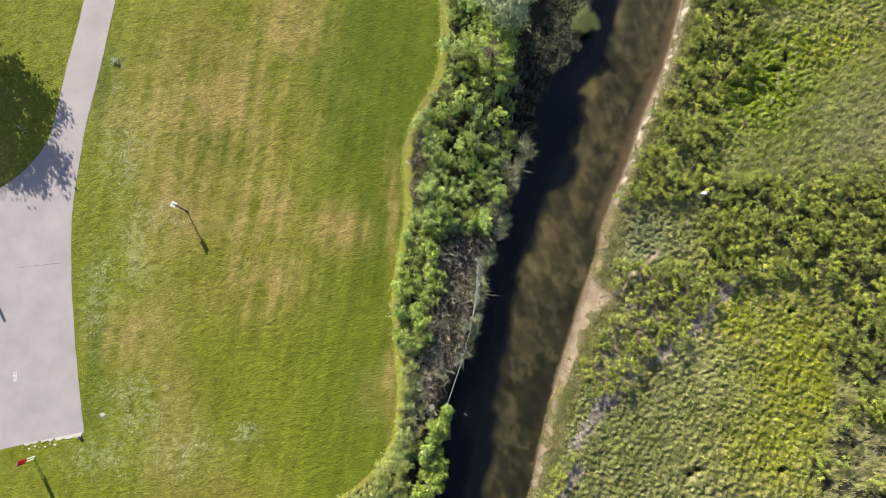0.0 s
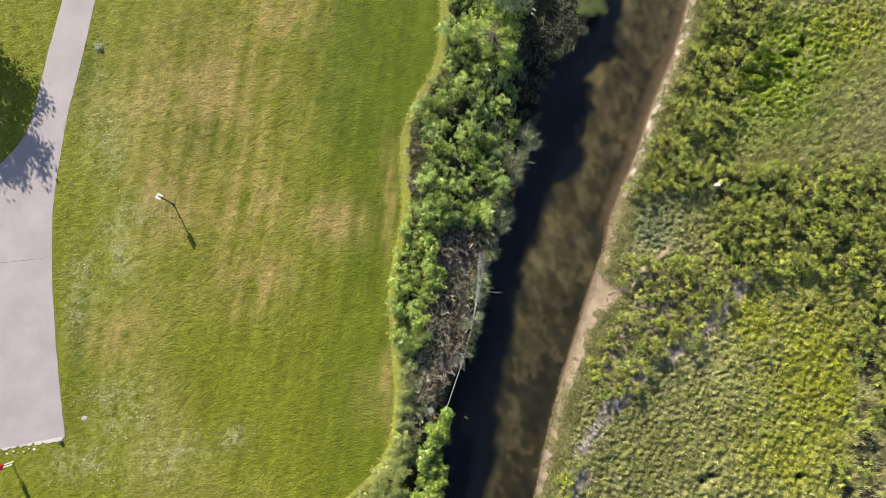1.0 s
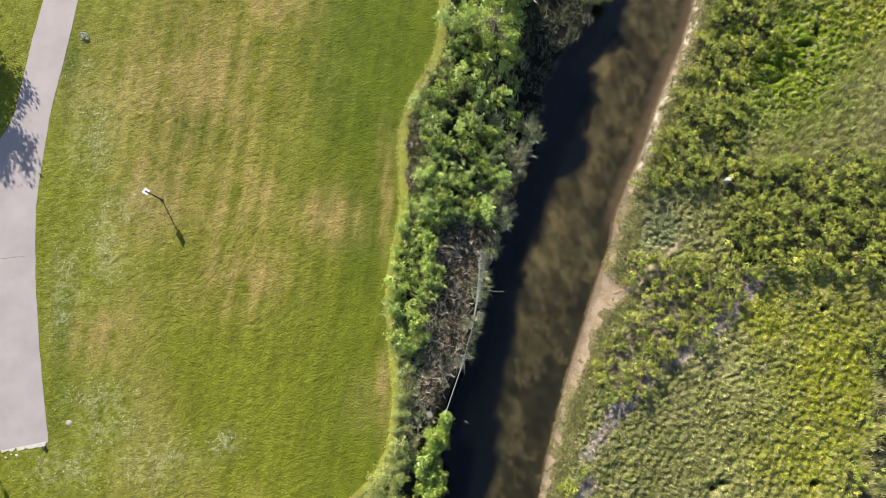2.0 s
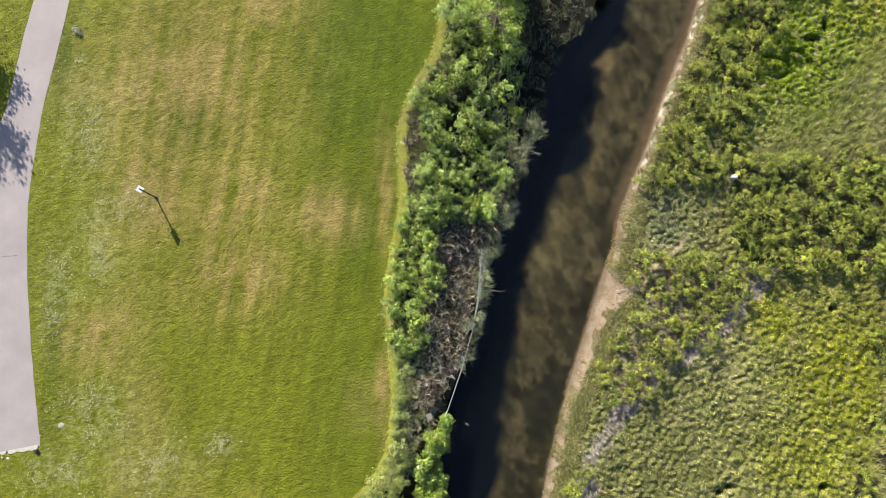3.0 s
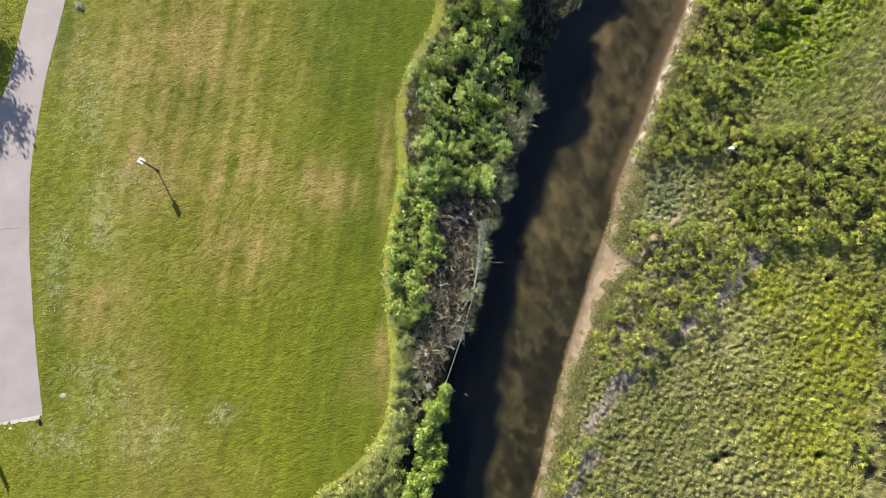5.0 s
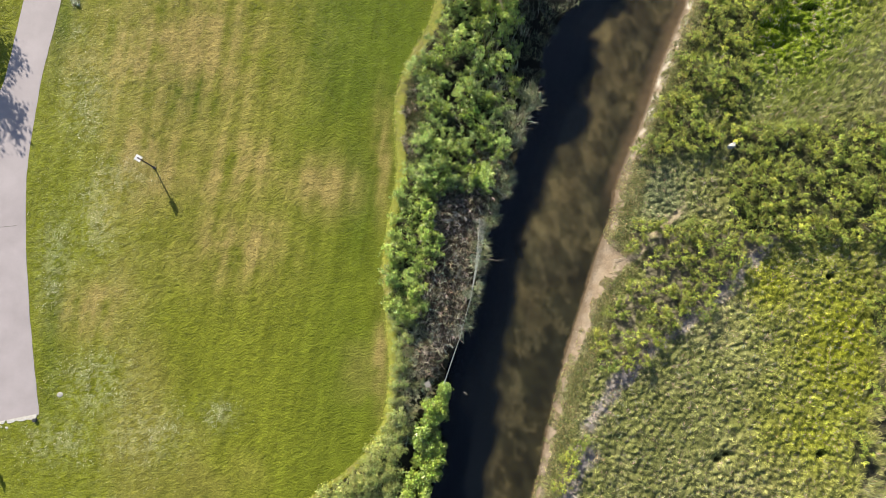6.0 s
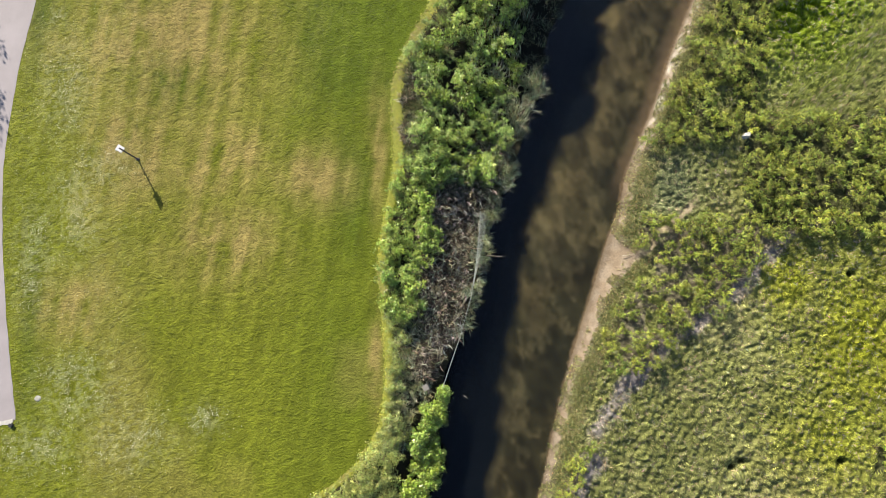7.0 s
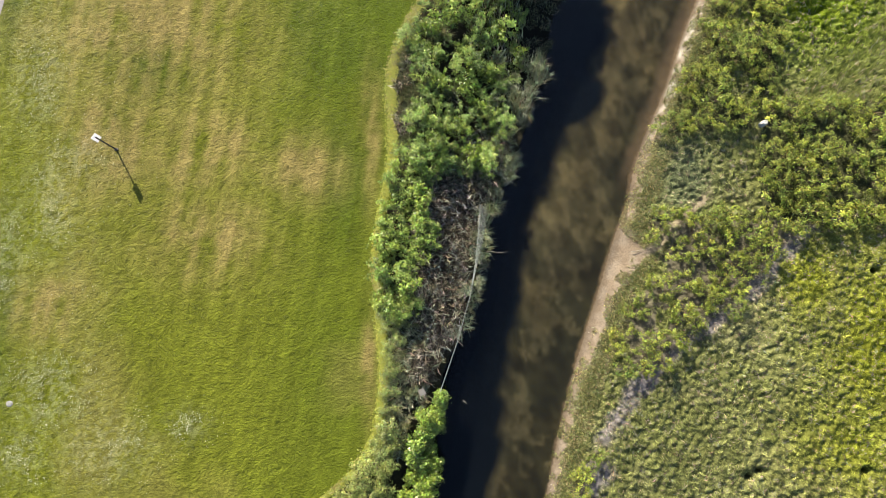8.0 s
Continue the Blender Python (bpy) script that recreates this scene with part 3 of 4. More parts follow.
def leafy_plant(name, seed, radius, height, clusters, per, cluster_size, leaf, slim, colour, bark, label, category, material=None, thick=0.014, group="", uneven=0.32):
    rng = np.random.default_rng(seed)
    tips = dome_tips(rng, clusters, radius, height)
    thing = empty(name, 0, 0)
    tagged(thing, label, category, group)
    v, f, t = stems_to(rng, tips, thick, bark)
    mesh_part("branchwork", mesh_from("branchwork", v, f, M_TWIG, t), thing, "thin brown stems")
    c = np.repeat(tips, per, 0) + rng.normal(size=(clusters * per, 3)) * cluster_size * [1, 1, 0.6]
    c[:, 2] = np.maximum(c[:, 2], 0.03)
    nrm = rng.normal(size=(len(c), 3)) * 0.72 + [0, 0, 0.8] + (c - np.repeat(tips, per, 0)) / cluster_size * 0.35
    bright = np.repeat(np.clip(1 + uneven * rng.normal(size=(clusters, 1)), 0.4, 1.8), per, 0)
    v, f, t = leaves(c, nrm, leaf * rng.uniform(0.6, 1.35, len(c)), slim, np.clip(tones(rng, len(c), colour) * bright, 0.004, 0.6), rng)
    mesh_part("foliage", mesh_from("foliage", v, f, material or M_LEAF, t), thing)
    return thing


def reed_plant(name, seed, radius, height, count, width, colour, label, category, lean=(0.15, 0.75), dry=0.2, group="", flow=None):
    rng = np.random.default_rng(seed)
    thing = empty(name, 0, 0)
    tagged(thing, label, category, group)
    a, r = rng.uniform(0, 2 * np.pi, count), radius * np.sqrt(rng.uniform(0, 1, count))
    base = np.stack([r * np.cos(a), r * np.sin(a), np.full(count, -0.05)], 1)
    heading = rng.uniform(0, 2 * np.pi, count) if flow is None else flow + rng.normal(size=count) * 0.7
    tone = tones(rng, count, colour)
    old = rng.uniform(size=count) < dry
    tone[old] = tones(rng, int(old.sum()), (0.23, 0.20, 0.12))
    v, f, t = blades(base, heading, height * rng.uniform(0.6, 1.1, count), rng.uniform(*lean, count), width * rng.uniform(0.7, 1.3, count), tone)
    mesh_part("foliage", mesh_from("foliage", v, f, M_REED, t), thing)
    m = max(4, count // 14)
    a, r = rng.uniform(0, 2 * np.pi, m), radius * np.sqrt(rng.uniform(0, 1, m)) * 0.8
    foot = np.stack([r * np.cos(a), r * np.sin(a), np.full(m, -0.05)], 1)
    tip = foot + np.stack([rng.normal(size=m) * 0.15, rng.normal(size=m) * 0.15, height * rng.uniform(0.7, 1.0, m)], 1)
    v, f, t = tubes(np.stack([foot, (foot + tip) / 2, tip], 1), np.tile([0.008, 0.007, 0.004], (m, 1)), 4, tones(rng, m, (0.19, 0.165, 0.10)))
    mesh_part("stalk_sheaf", mesh_from("stalk_sheaf", v, f, M_TWIG, t), thing, "dry straw-coloured stalks")["kind"] = "stuff"
    return thing


def dead_brush(name, seed, radius, height, count, label, colour, group=""):
    rng = np.random.default_rng(seed)
    thing = empty(name, 0, 0)
    tagged(thing, label, "brush", group)
    a, r = rng.uniform(0, 2 * np.pi, count), radius * np.sqrt(rng.uniform(0, 1, count)) * 0.8
    foot = np.stack([r * np.cos(a), r * np.sin(a), rng.uniform(0, 0.3, count) * height], 1)
    head, length = rng.uniform(0, 2 * np.pi, count), height * rng.uniform(0.5, 1.2, count)
    way = np.stack([np.cos(head), np.sin(head), np.zeros(count)], 1)
    p1 = foot + way * (length * 0.18)[:, None] + [0, 0, 1] * (length * rng.uniform(0.3, 0.5, count))[:, None]
    p2 = p1 + way * (length * 0.3)[:, None] + [0, 0, 1] * (length * rng.uniform(0.0, 0.3, count))[:, None] + rng.normal(size=(count, 3)) * 0.08
    p3 = p2 + way * (length * 0.25)[:, None] - [0, 0, 1] * (length * rng.uniform(-0.1, 0.2, count))[:, None] + rng.normal(size=(count, 3)) * 0.08
    k = rng.uniform(0.6, 1.4, (count, 1))
    tone = tones(rng, count, colour, 0.35)
    pale = rng.uniform(size=count) < 0.36
    tone[pale] = tones(rng, int(pale.sum()), (0.55, 0.50, 0.46))
    v, f, t = tubes(np.stack([foot, p1, p2, p3], 1), np.array([[0.018, 0.017, 0.014, 0.008]]) * k, 3, tone)
    mesh_part("branchwork", mesh_from("branchwork", v, f, M_TWIG, t), thing)
    n = count * 2
    at = np.repeat((p1 + p2) / 2, 2, 0) + rng.normal(size=(n, 3)) * 0.12
    at[:, 2] = np.maximum(at[:, 2], 0.03)
    v, f, t = leaves(at, rng.normal(size=(n, 3)) + [0, 0, 0.6], 0.12 * rng.uniform(0.6, 1.5, n), 0.4, tones(rng, n, (0.11, 0.09, 0.065), 0.4), rng)
    mesh_part("dry_foliage", mesh_from("dry_foliage", v, f, M_TWIG, t), thing, "curled brown dead leaves")
    return thing


def scatter(rng, n, inside, box4, gap):
    """Up to n places in a box where inside(x, y) holds, at least gap metres apart."""
    x0, x1, y0, y1 = box4
    px, py = rng.uniform(x0, x1, n * 30), rng.uniform(y0, y1, n * 30)
    ok = inside(px, py)
    kept = []
    for x, y in zip(px[ok], py[ok]):
        if all((x - a) ** 2 + (y - b) ** 2 > gap * gap for a, b in kept):
            kept.append((x, y))
            if len(kept) >= n:
                break
    return kept


def plant(kinds, places, rng, size=(0.75, 1.25), sink=0.0):
    """Puts copies of the given plants at the places; the first copies are the plants themselves."""
    for k, (x, y) in enumerate(places):
        kind = kinds[k % len(kinds)]
        s = rng.uniform(*size)
        m = Matrix.LocRotScale((x, y, ground_at(x, y) - sink), Euler((rng.normal() * 0.06, rng.normal() * 0.06, rng.uniform(0, 6.28))), (s * rng.uniform(0.9, 1.15), s, s * rng.uniform(0.85, 1.15)))
        if k < len(kinds):
            kind.matrix_world = m
        else:
            c = copy_thing(kind, Matrix.Identity(4))
            c.matrix_basis = m


rng = np.random.default_rng(11)

ROCK = (21.4, 9.45)
# marsh shrubs: low mounds of yellow-green leaf clusters
YG, BARK = (0.258, 0.298, 0.050), (0.12, 0.10, 0.075)
shrubs = [leafy_plant("marsh_shrub", 100 + k, 0.46 + 0.07 * k, 1.05 + 0.15 * (k % 3), 11 + 2 * k, 46, 0.085, 0.088, 0.6, np.array(YG) * (1 - 0.07 * k),
                      BARK, "low marsh shrub with clustered yellow-green leaves", "shrub", M_SOFT_LEAF, uneven=0.36, group="shrubs on the marsh bank") for k in range(5)]


marsh_places = scatter(rng, 300, lambda x, y: shrub_zone(x, y) & (np.hypot(x - ROCK[0], y - ROCK[1] + 0.3) > 1.15), (5, 42, -22, 32), 0.98)
plant(shrubs, marsh_places, rng, (0.7, 1.5))
small_shrubs = [leafy_plant("small_shrub", 150 + k, 0.34, 0.7 + 0.1 * k, 9, 30, 0.10, 0.08, 0.6, np.array(YG) * (1.0 - 0.12 * k), BARK,
                            "small yellow-green shrub among the larger ones", "shrub", M_SOFT_LEAF, uneven=0.28, group="small shrubs on the marsh bank") for k in range(3)]
plant(small_shrubs, scatter(rng, 210, lambda x, y: shrub_zone(x, y) & (fbm(x, y, 3, 95) > 0.3) & (np.hypot(x - ROCK[0], y - ROCK[1] + 0.3) > 0.9), (6, 41, -21, 30), 0.6), rng, (0.75, 1.3))


pale_weed = leafy_plant("pale_weed", 360, 0.36, 0.3, 12, 26, 0.08, 0.11, 0.4, (0.36, 0.38, 0.27), BARK, "pale grey-green weed tuft in the lawn", "weed")
pale_weed.matrix_world = pose(-34.2, 22.8, 0)

# the thicket on the lawn side of the creek
def thicket(x, y):
    le, wl = lawn_edge(y), water_left(y)
    return (x - le) / np.maximum(wl - le, 1.0)


GREEN, BRIGHT = (0.190, 0.262, 0.062), (0.225, 0.305, 0.060)
bright_hedge = [leafy_plant("hedge_bush", 200 + k, 0.75, 1.25 + 0.15 * k, 32, 26, 0.105, 0.115, 0.65, BRIGHT, BARK,
                            "bright green leafy bush at the lawn's edge", "bush", group="bright bushes along the lawn") for k in range(3)]
plant(bright_hedge, scatter(rng, 70, lambda x, y: (x > lawn_edge(y) + 0.6) & (thicket(x, y) < 0.43 + 0.10 * np.sin(y)) & (y > -4.2) & (y < 6.8), (-9, 3, -6, 8), 0.72), rng, (0.75, 1.15))
weeds = [leafy_plant("weed_bush", 220 + k, 0.72, 1.25 + 0.3 * k, 26, 30, 0.095, 0.165, 0.24, np.array(GREEN) * (0.9 + 0.2 * k), BARK,
                     "tall mid-green weeds with narrow glossy leaves", "bush", uneven=0.45, group="weeds in the creekside thicket") for k in range(4)]
plant(weeds, scatter(rng, 185, lambda x, y: (x > lawn_edge(y) + np.where(y > 15, 0.65, 0.9) + 1.1 * ((y > 8) & (y < 15))) & (thicket(x, y) < np.interp(y, [14, 19, 21], [0.84, 0.74, 0.56])) & (y > 6.6) & (y < 36), (-7, 14, 6, 36), 1.0), rng, (0.6, 1.45))
light_weeds = [leafy_plant("light_weed", 240 + k, 0.6, 1.9, 18, 30, 0.14, 0.14, 0.5, (0.19, 0.27, 0.032), BARK,
                           "lighter green leafy weed among darker ones", "bush", group="lighter weeds in the thicket") for k in range(2)]
plant(light_weeds, scatter(rng, 34, lambda x, y: (thicket(x, y) > 0.15) & (thicket(x, y) < np.where(y > 17, 0.5, 0.85)) & (y > 7) & (y < 34), (-7, 14, 6, 36), 1.4), rng, (0.8, 1.2))
reeds = [reed_plant("reed_clump", 260 + k, 0.55, 2.2, 95, 0.038, (0.275, 0.305, 0.215), "grey-green reeds with arching blades on the creek bank", "reeds", (0.05, 0.6), 0.08, "reeds along the creek") for k in range(4)]
plant(reeds, scatter(rng, 46, lambda x, y: (thicket(x, y) > np.where(y < 7.5, 0.86, 0.66)) & (thicket(x, y) < 0.97) & (y > -7) & (y < 15), (-7, 20, -8, 16), 0.68), rng, (0.6, 1.0))
cattails = [reed_plant("cattail_clump", 264 + k, 0.6, 2.2, 30, 0.055, (0.44, 0.47, 0.37), "sparse upright cattails with pale glossy leaves", "cattails", (0.02, 0.5), 0.3, "cattails in the shade of the bank") for k in range(3)]
plant(cattails, scatter(rng, 34, lambda x, y: (thicket(x, y) > 0.48) & (thicket(x, y) < 0.80) & (y > 13) & (y < 20.5), (-4, 20, 15, 34), 0.8), rng, (0.6, 1.05))
bank_stubble = [reed_plant("reed_stubble", 290 + k, 0.5, 0.75, 60, 0.035, (0.085, 0.095, 0.06), "low dull reed stubble on the muddy bank", "reeds", (0.2, 0.9), 0.08, "reed stubble along the creek") for k in range(2)]
plant(bank_stubble, scatter(rng, 70, lambda x, y: (thicket(x, y) > np.where(y > 19, 0.58, 0.80)) & (thicket(x, y) < 1.0) & (y > 15) & (y < 32), (0, 16, 15, 32), 0.7), rng, (0.7, 1.2))
for x, y, s in ((5.3, 14.3, 0.85), (5.75, 13.7, 0.8), (5.2, 13.3, 0.75)):
    copy_thing(reeds[1], Matrix.Identity(4)).matrix_basis = Matrix.LocRotScale((x, y, ground_at(x, y)), Euler((0, 0, 5 * x)), (s, s, s))
bank_tufts = [reed_plant("bank_tuft", 294 + k, 0.36, 0.95, 46, 0.034, (0.22, 0.26, 0.17), "grey-green tuft of drooping grass at the water", "grass tuft", (0.3, 1.0), 0.3, "grass tufts below the fence", 0.0) for k in range(3)]
for k, (x, y) in enumerate(scatter(rng, 50, lambda x, y: (x > np.interp(y, [-9, -5.8, -2.9, 0, 3.6, 8], [-1.9, -0.6, 0.2, 0.75, 1.1, 2.5])) & (x < water_left(y) + 0.1) & (y > -7.5) & (y < 8), (-3, 5, -8, 8), 0.42)):
    s = rng.uniform(0.75, 1.2)
    m = Matrix.LocRotScale((x, y, max(ground_at(x, y), WATER_Z)), Euler((0, 0, rng.normal() * 0.7)), (s, s, s))
    if k < 3:
        bank_tufts[k].matrix_world = m
    else:
        copy_thing(bank_tufts[k % 3], Matrix.Identity(4)).matrix_basis = m
low_reeds = [reed_plant("sedge_clump", 270 + k, 0.55, 1.3, 150, 0.032, (0.125, 0.140, 0.065), "dark green sedge with thin drooping blades", "sedge", (0.3, 0.9), 0.04, "sedges in the thicket") for k in range(3)]
plant(low_reeds, scatter(rng, 8, lambda x, y: (thicket(x, y) > 0.2) & (thicket(x, y) < 0.6) & (y < -3.5) & (y > -13.5) & (x < np.where(y < -9, -4.4, 99)), (-12, 2, -14, -3), 0.8), rng, (0.6, 0.9))
nettles = [leafy_plant("nettle_patch", 340 + k, 0.55, 0.95 + 0.12 * k, 26, 24, 0.12, 0.11, 0.42, (0.225, 0.270, 0.080), BARK, "grey-green nettles at the lawn's edge", "nettles",
                       group="nettles along the lawn") for k in range(3)]
plant(nettles, scatter(rng, 22, lambda x, y: (x > lawn_edge(y) + 0.5) & (thicket(x, y) < np.where(y > -6, 0.36, 0.24)) & (y < -3.2) & (y > -13.5), (-12, 0, -14, -3), 0.6), rng, (0.75, 1.1))
pale_sedges = [reed_plant("pale_sedge", 276 + k, 0.45, 0.72, 85, 0.042, (0.38, 0.39, 0.26), "pale grey-green sedge with curled half-dry blades", "sedge", (0.5, 1.0), 0.4, "pale sedges on the bank") for k in range(4)]
plant(pale_sedges, scatter(rng, 85, lambda x, y: (thicket(x, y) > 0.16) & (thicket(x, y) < np.where(y > -8, 0.62, 0.74)) & (y < -2.5) & (y > -15) & (x < np.interp(y, [-15, -12, -9], [-5.6, -4.4, 0.0])), (-12, 2, -15, -2), 0.55), rng, (0.6, 0.95))
for x, y in scatter(rng, 20, lambda x, y: (x > lawn_edge(y) + 1.0) & (thicket(x, y) < 0.8) & (y > 7), (-7, 14, 7, 36), 1.0):
    s = rng.uniform(0.9, 1.3)
    copy_thing(low_reeds[int(rng.integers(0, 3))], Matrix.Identity(4)).matrix_basis = Matrix.LocRotScale((x, y, ground_at(x, y)), Euler((0, 0, rng.uniform(0, 6.28))), (s, s, s * 1.6))


def north_brush(x, y):
    return (x > lawn_edge(y) + 0.9) & (x < lawn_edge(y) + 2.4) & (y > 7.5) & (y < 16)


brush = [dead_brush("dead_brush", 280 + k, 0.8, 0.68, 175, "tangle of dead brown stalks and twigs", (0.045, 0.035, 0.031), "dead brush on the bank") for k in range(4)]
plant(brush, scatter(rng, 92, lambda x, y: (thicket(x, y) > np.where(y < -5, 0.55, 0.36)) & (thicket(x, y) < 0.86) & (y > -9) & (y < np.where(thicket(x, y) > 0.55, 9.2, 7.4)), (-7, 5, -11, 10), 0.66), rng, (0.75, 1.15))
for k, (x, y) in enumerate(scatter(rng, 38, north_brush, (-7, 8, 7, 19), 0.5)):
    kind = (brush[k % 4], low_reeds[k % 3], low_reeds[(k + 1) % 3])[k % 3]
    copy_thing(kind, Matrix.Identity(4)).matrix_basis = Matrix.LocRotScale((x, y, ground_at(x, y)), Euler((0, 0, rng.uniform(0, 6.28))), (0.8, 0.8, 1.1))
vines = [leafy_plant("vine_bush", 300 + k, 0.72, 1.9, 44, 30, 0.13, 0.135, 0.8, (0.218, 0.298, 0.050), BARK, "bright yellow-green broad-leaved vine over a bush", "vine",
                     group="vines at the water") for k in range(3)]
plant(vines, scatter(rng, 44, lambda x, y: (x > np.interp(y, [-19, -16.5, -13, -10.2], [-5.1, -4.6, -3.7, -2.4])) & (x < water_left(y) + 0.1) & (y < -10.3) & (y > -26), (-14, 0, -26, -10), 0.6), rng, (0.7, 1.1))
corner_bushes = [leafy_plant("corner_bush", 320 + k, 0.7, 1.1, 32, 24, 0.12, 0.12, 0.45, (0.265, 0.300, 0.088), BARK, "pale green low bush at the lawn's corner", "bush",
                             group="bushes at the lawn's corner") for k in range(3)]
plant(corner_bushes, scatter(rng, 110, lambda x, y: (x > lawn_edge(y) + 0.5) & (x < -5.6) & (y < -12.5) & (y > -24), (-24, -4, -24, -12.5), 0.68), rng, (0.75, 1.2))


def small_tree(name, seed, x, y, height, radius, colour, leaf, slim, label, clusters=70, per=42, spread=0.26, low=0.45):
    """A tapered trunk, limbs and an uneven crown of leaf clusters with gaps."""
    rng = np.random.default_rng(seed)
    z = ground_at(x, y)
    thing = empty(name, x, y, z)
    tagged(thing, label, "tree")
    trunk = np.array([[[0, 0, -0.2], [0.05, 0.03, height * 0.25], [0.1, -0.05, height * 0.5], [0.05, 0.1, height * 0.8]]])
    v, f, t = tubes(trunk, np.array([[0.03, 0.024, 0.018, 0.007]]) * height, 10, tones(rng, 1, (0.16, 0.13, 0.10)))
    mesh_part("trunk", mesh_from("trunk", v, f, M_BARK, t, True), thing)
    a = rng.uniform(0, 2 * np.pi, clusters)
    u = rng.uniform(-0.75, 1, clusters)
    r = radius * rng.uniform(0.45, 1.05, clusters) * (1 + 0.2 * np.sin(3 * a + seed))
    tips = np.stack([r * np.sqrt(1 - u * u) * np.cos(a), r * np.sqrt(1 - u * u) * np.sin(a), height * (0.5 + low / 2) + u * height * (1 - low) * 0.5 * rng.uniform(0.6, 1.05, clusters)], 1)
    root = trunk[0, rng.integers(1, 4, clusters)]
    v, f, t = tubes(np.stack([root, root * 0.45 + tips * 0.55 + [0, 0, 0.15], tips], 1), np.tile([0.008, 0.005, 0.002], (clusters, 1)) * height, 5, tones(rng, clusters, (0.15, 0.12, 0.09)))
    mesh_part("branchwork", mesh_from("branchwork", v, f, M_BARK, t, True), thing)
    c = np.repeat(tips, per, 0) + rng.normal(size=(clusters * per, 3)) * spread * [1, 1, 0.7]
    nrm = rng.normal(size=(len(c), 3)) * 0.7 + [0, 0, 0.8]
    v, f, t = leaves(c, nrm, leaf * rng.uniform(0.6, 1.35, len(c)), slim, tones(rng, len(c), colour), rng)
    mesh_part("crown", mesh_from("crown", v, f, M_LEAF, t), thing)
    return thing


small_tree("creek_tree", 5, 2.1, 22.2, 3.7, 2.9, (0.225, 0.310, 0.044), 0.125, 0.6, "young leafy tree with bright green foliage on the creek bank", low=0.25, clusters=120, per=72, spread=0.19)
small_tree("willow", 6, 3.5, 26.7, 5.4, 2.5, (0.44, 0.48, 0.25), 0.26, 0.28, "small willow with pale silvery narrow leaves", clusters=130, per=56, spread=0.26)
small_tree("bank_bush", 9, 10.8, 25.9, 2.0, 1.15, (0.125, 0.165, 0.036), 0.10, 0.5, "small grey-green tree leaning over the water", clusters=56, per=80, spread=0.2)
small_tree("shade_tree", 8, -49.2, 26.6, 9.5, 4.9, (0.05, 0.09, 0.02), 0.34, 0.6, "broad shade tree with a dense crown beside the path", clusters=120, per=70, spread=0.46, low=0.25)


# ---- grasses that nobody could count ----
def build_lawn_grass():
    rng = np.random.default_rng(21)
    n = 140000
    x, y = rng.uniform(-50, 3, n), rng.uniform(-24, 34, n)
    ok = (x < lawn_edge(y) + 0.2) & ~paved(x, y, 0.02)
    x, y = x[ok], y[ok]
    n = len(x)
    base = np.stack([x, y, surface(x, y) - 0.005], 1)
    tone = np.clip(1.12 * lawn_tone(x, y) * (1 + 0.1 * rng.normal(size=(n, 1))), 0.005, 0.6)
    rough = 1 - 0.45 * step(-18, -8, x)
    nrm = rng.normal(size=(n, 3)) * (0.15 * rough)[:, None] + [-0.05, 0.09, 1.0]
    v, f, t = leaves(base, nrm, rng.uniform(0.09, 0.20, n) * (0.6 + 0.4 * rough), 0.6, tone, rng)
    return tagged(new("lawn_grass", mesh_from("lawn_grass", v, f, M_GRASS, t)), "short mown green grass with dry brown patches", "grass", kind="stuff")


build_lawn_grass()


def build_clover():
    rng = np.random.default_rng(25)
    n = 260000
    x, y = rng.uniform(-45, -16, n), rng.uniform(-20, 30, n)
    chance = np.clip(blob(x, y, CLOVER), 0, 1) * step(0.46, 0.66, fbm(x, y, 0.9, 121, 3)) * 0.6 + 0.015 * step(-22, -30, x)
    ok = (rng.uniform(size=n) < chance) & ~paved(x, y, 0.1)
    x, y = x[ok], y[ok]
    n = len(x)
    centre = np.stack([x, y, surface(x, y) + rng.uniform(0.02, 0.06, n)], 1)
    v, f, t = leaves(centre, rng.normal(size=(n, 3)) * 0.3 + [-0.2, 0.4, 1.0], rng.uniform(0.04, 0.085, n), 0.85, tones(rng, n, (0.52, 0.50, 0.33), 0.12, 0.04), rng)
    return tagged(new("clover_flowers", mesh_from("clover_flowers", v, f, M_GRASS, t)), "patches of small white clover heads in the lawn", "clover", kind="stuff")


build_clover()


def build_litter():
    """Bleached straw and twigs lying on the bare strip of the marsh."""
    rng = np.random.default_rng(26)
    n = 60000
    x, y = rng.uniform(6, 28, n), rng.uniform(-20, 4, n)
    ok = rng.uniform(size=n) < 0.6 * bare_mask(x, y) * step(0.35, 0.6, fbm(x, y, 0.9, 127, 2))
    x, y = x[ok], y[ok]
    n = len(x)
    base = np.stack([x, y, ground_height(x, y) + relief(x, y) - 0.01], 1)
    v, f, t = blades(base, rng.normal(size=n) * 0.8 - 0.9, rng.uniform(0.15, 0.45, n), rng.uniform(0.75, 1.0, n), rng.uniform(0.02, 0.04, n), tones(rng, n, (0.25, 0.222, 0.205), 0.3, 0.05))
    return tagged(new("straw_litter", mesh_from("straw_litter", v, f, M_TWIG, t)), "bleached grey straw lying on bare marsh soil", "litter", kind="stuff")


build_litter()


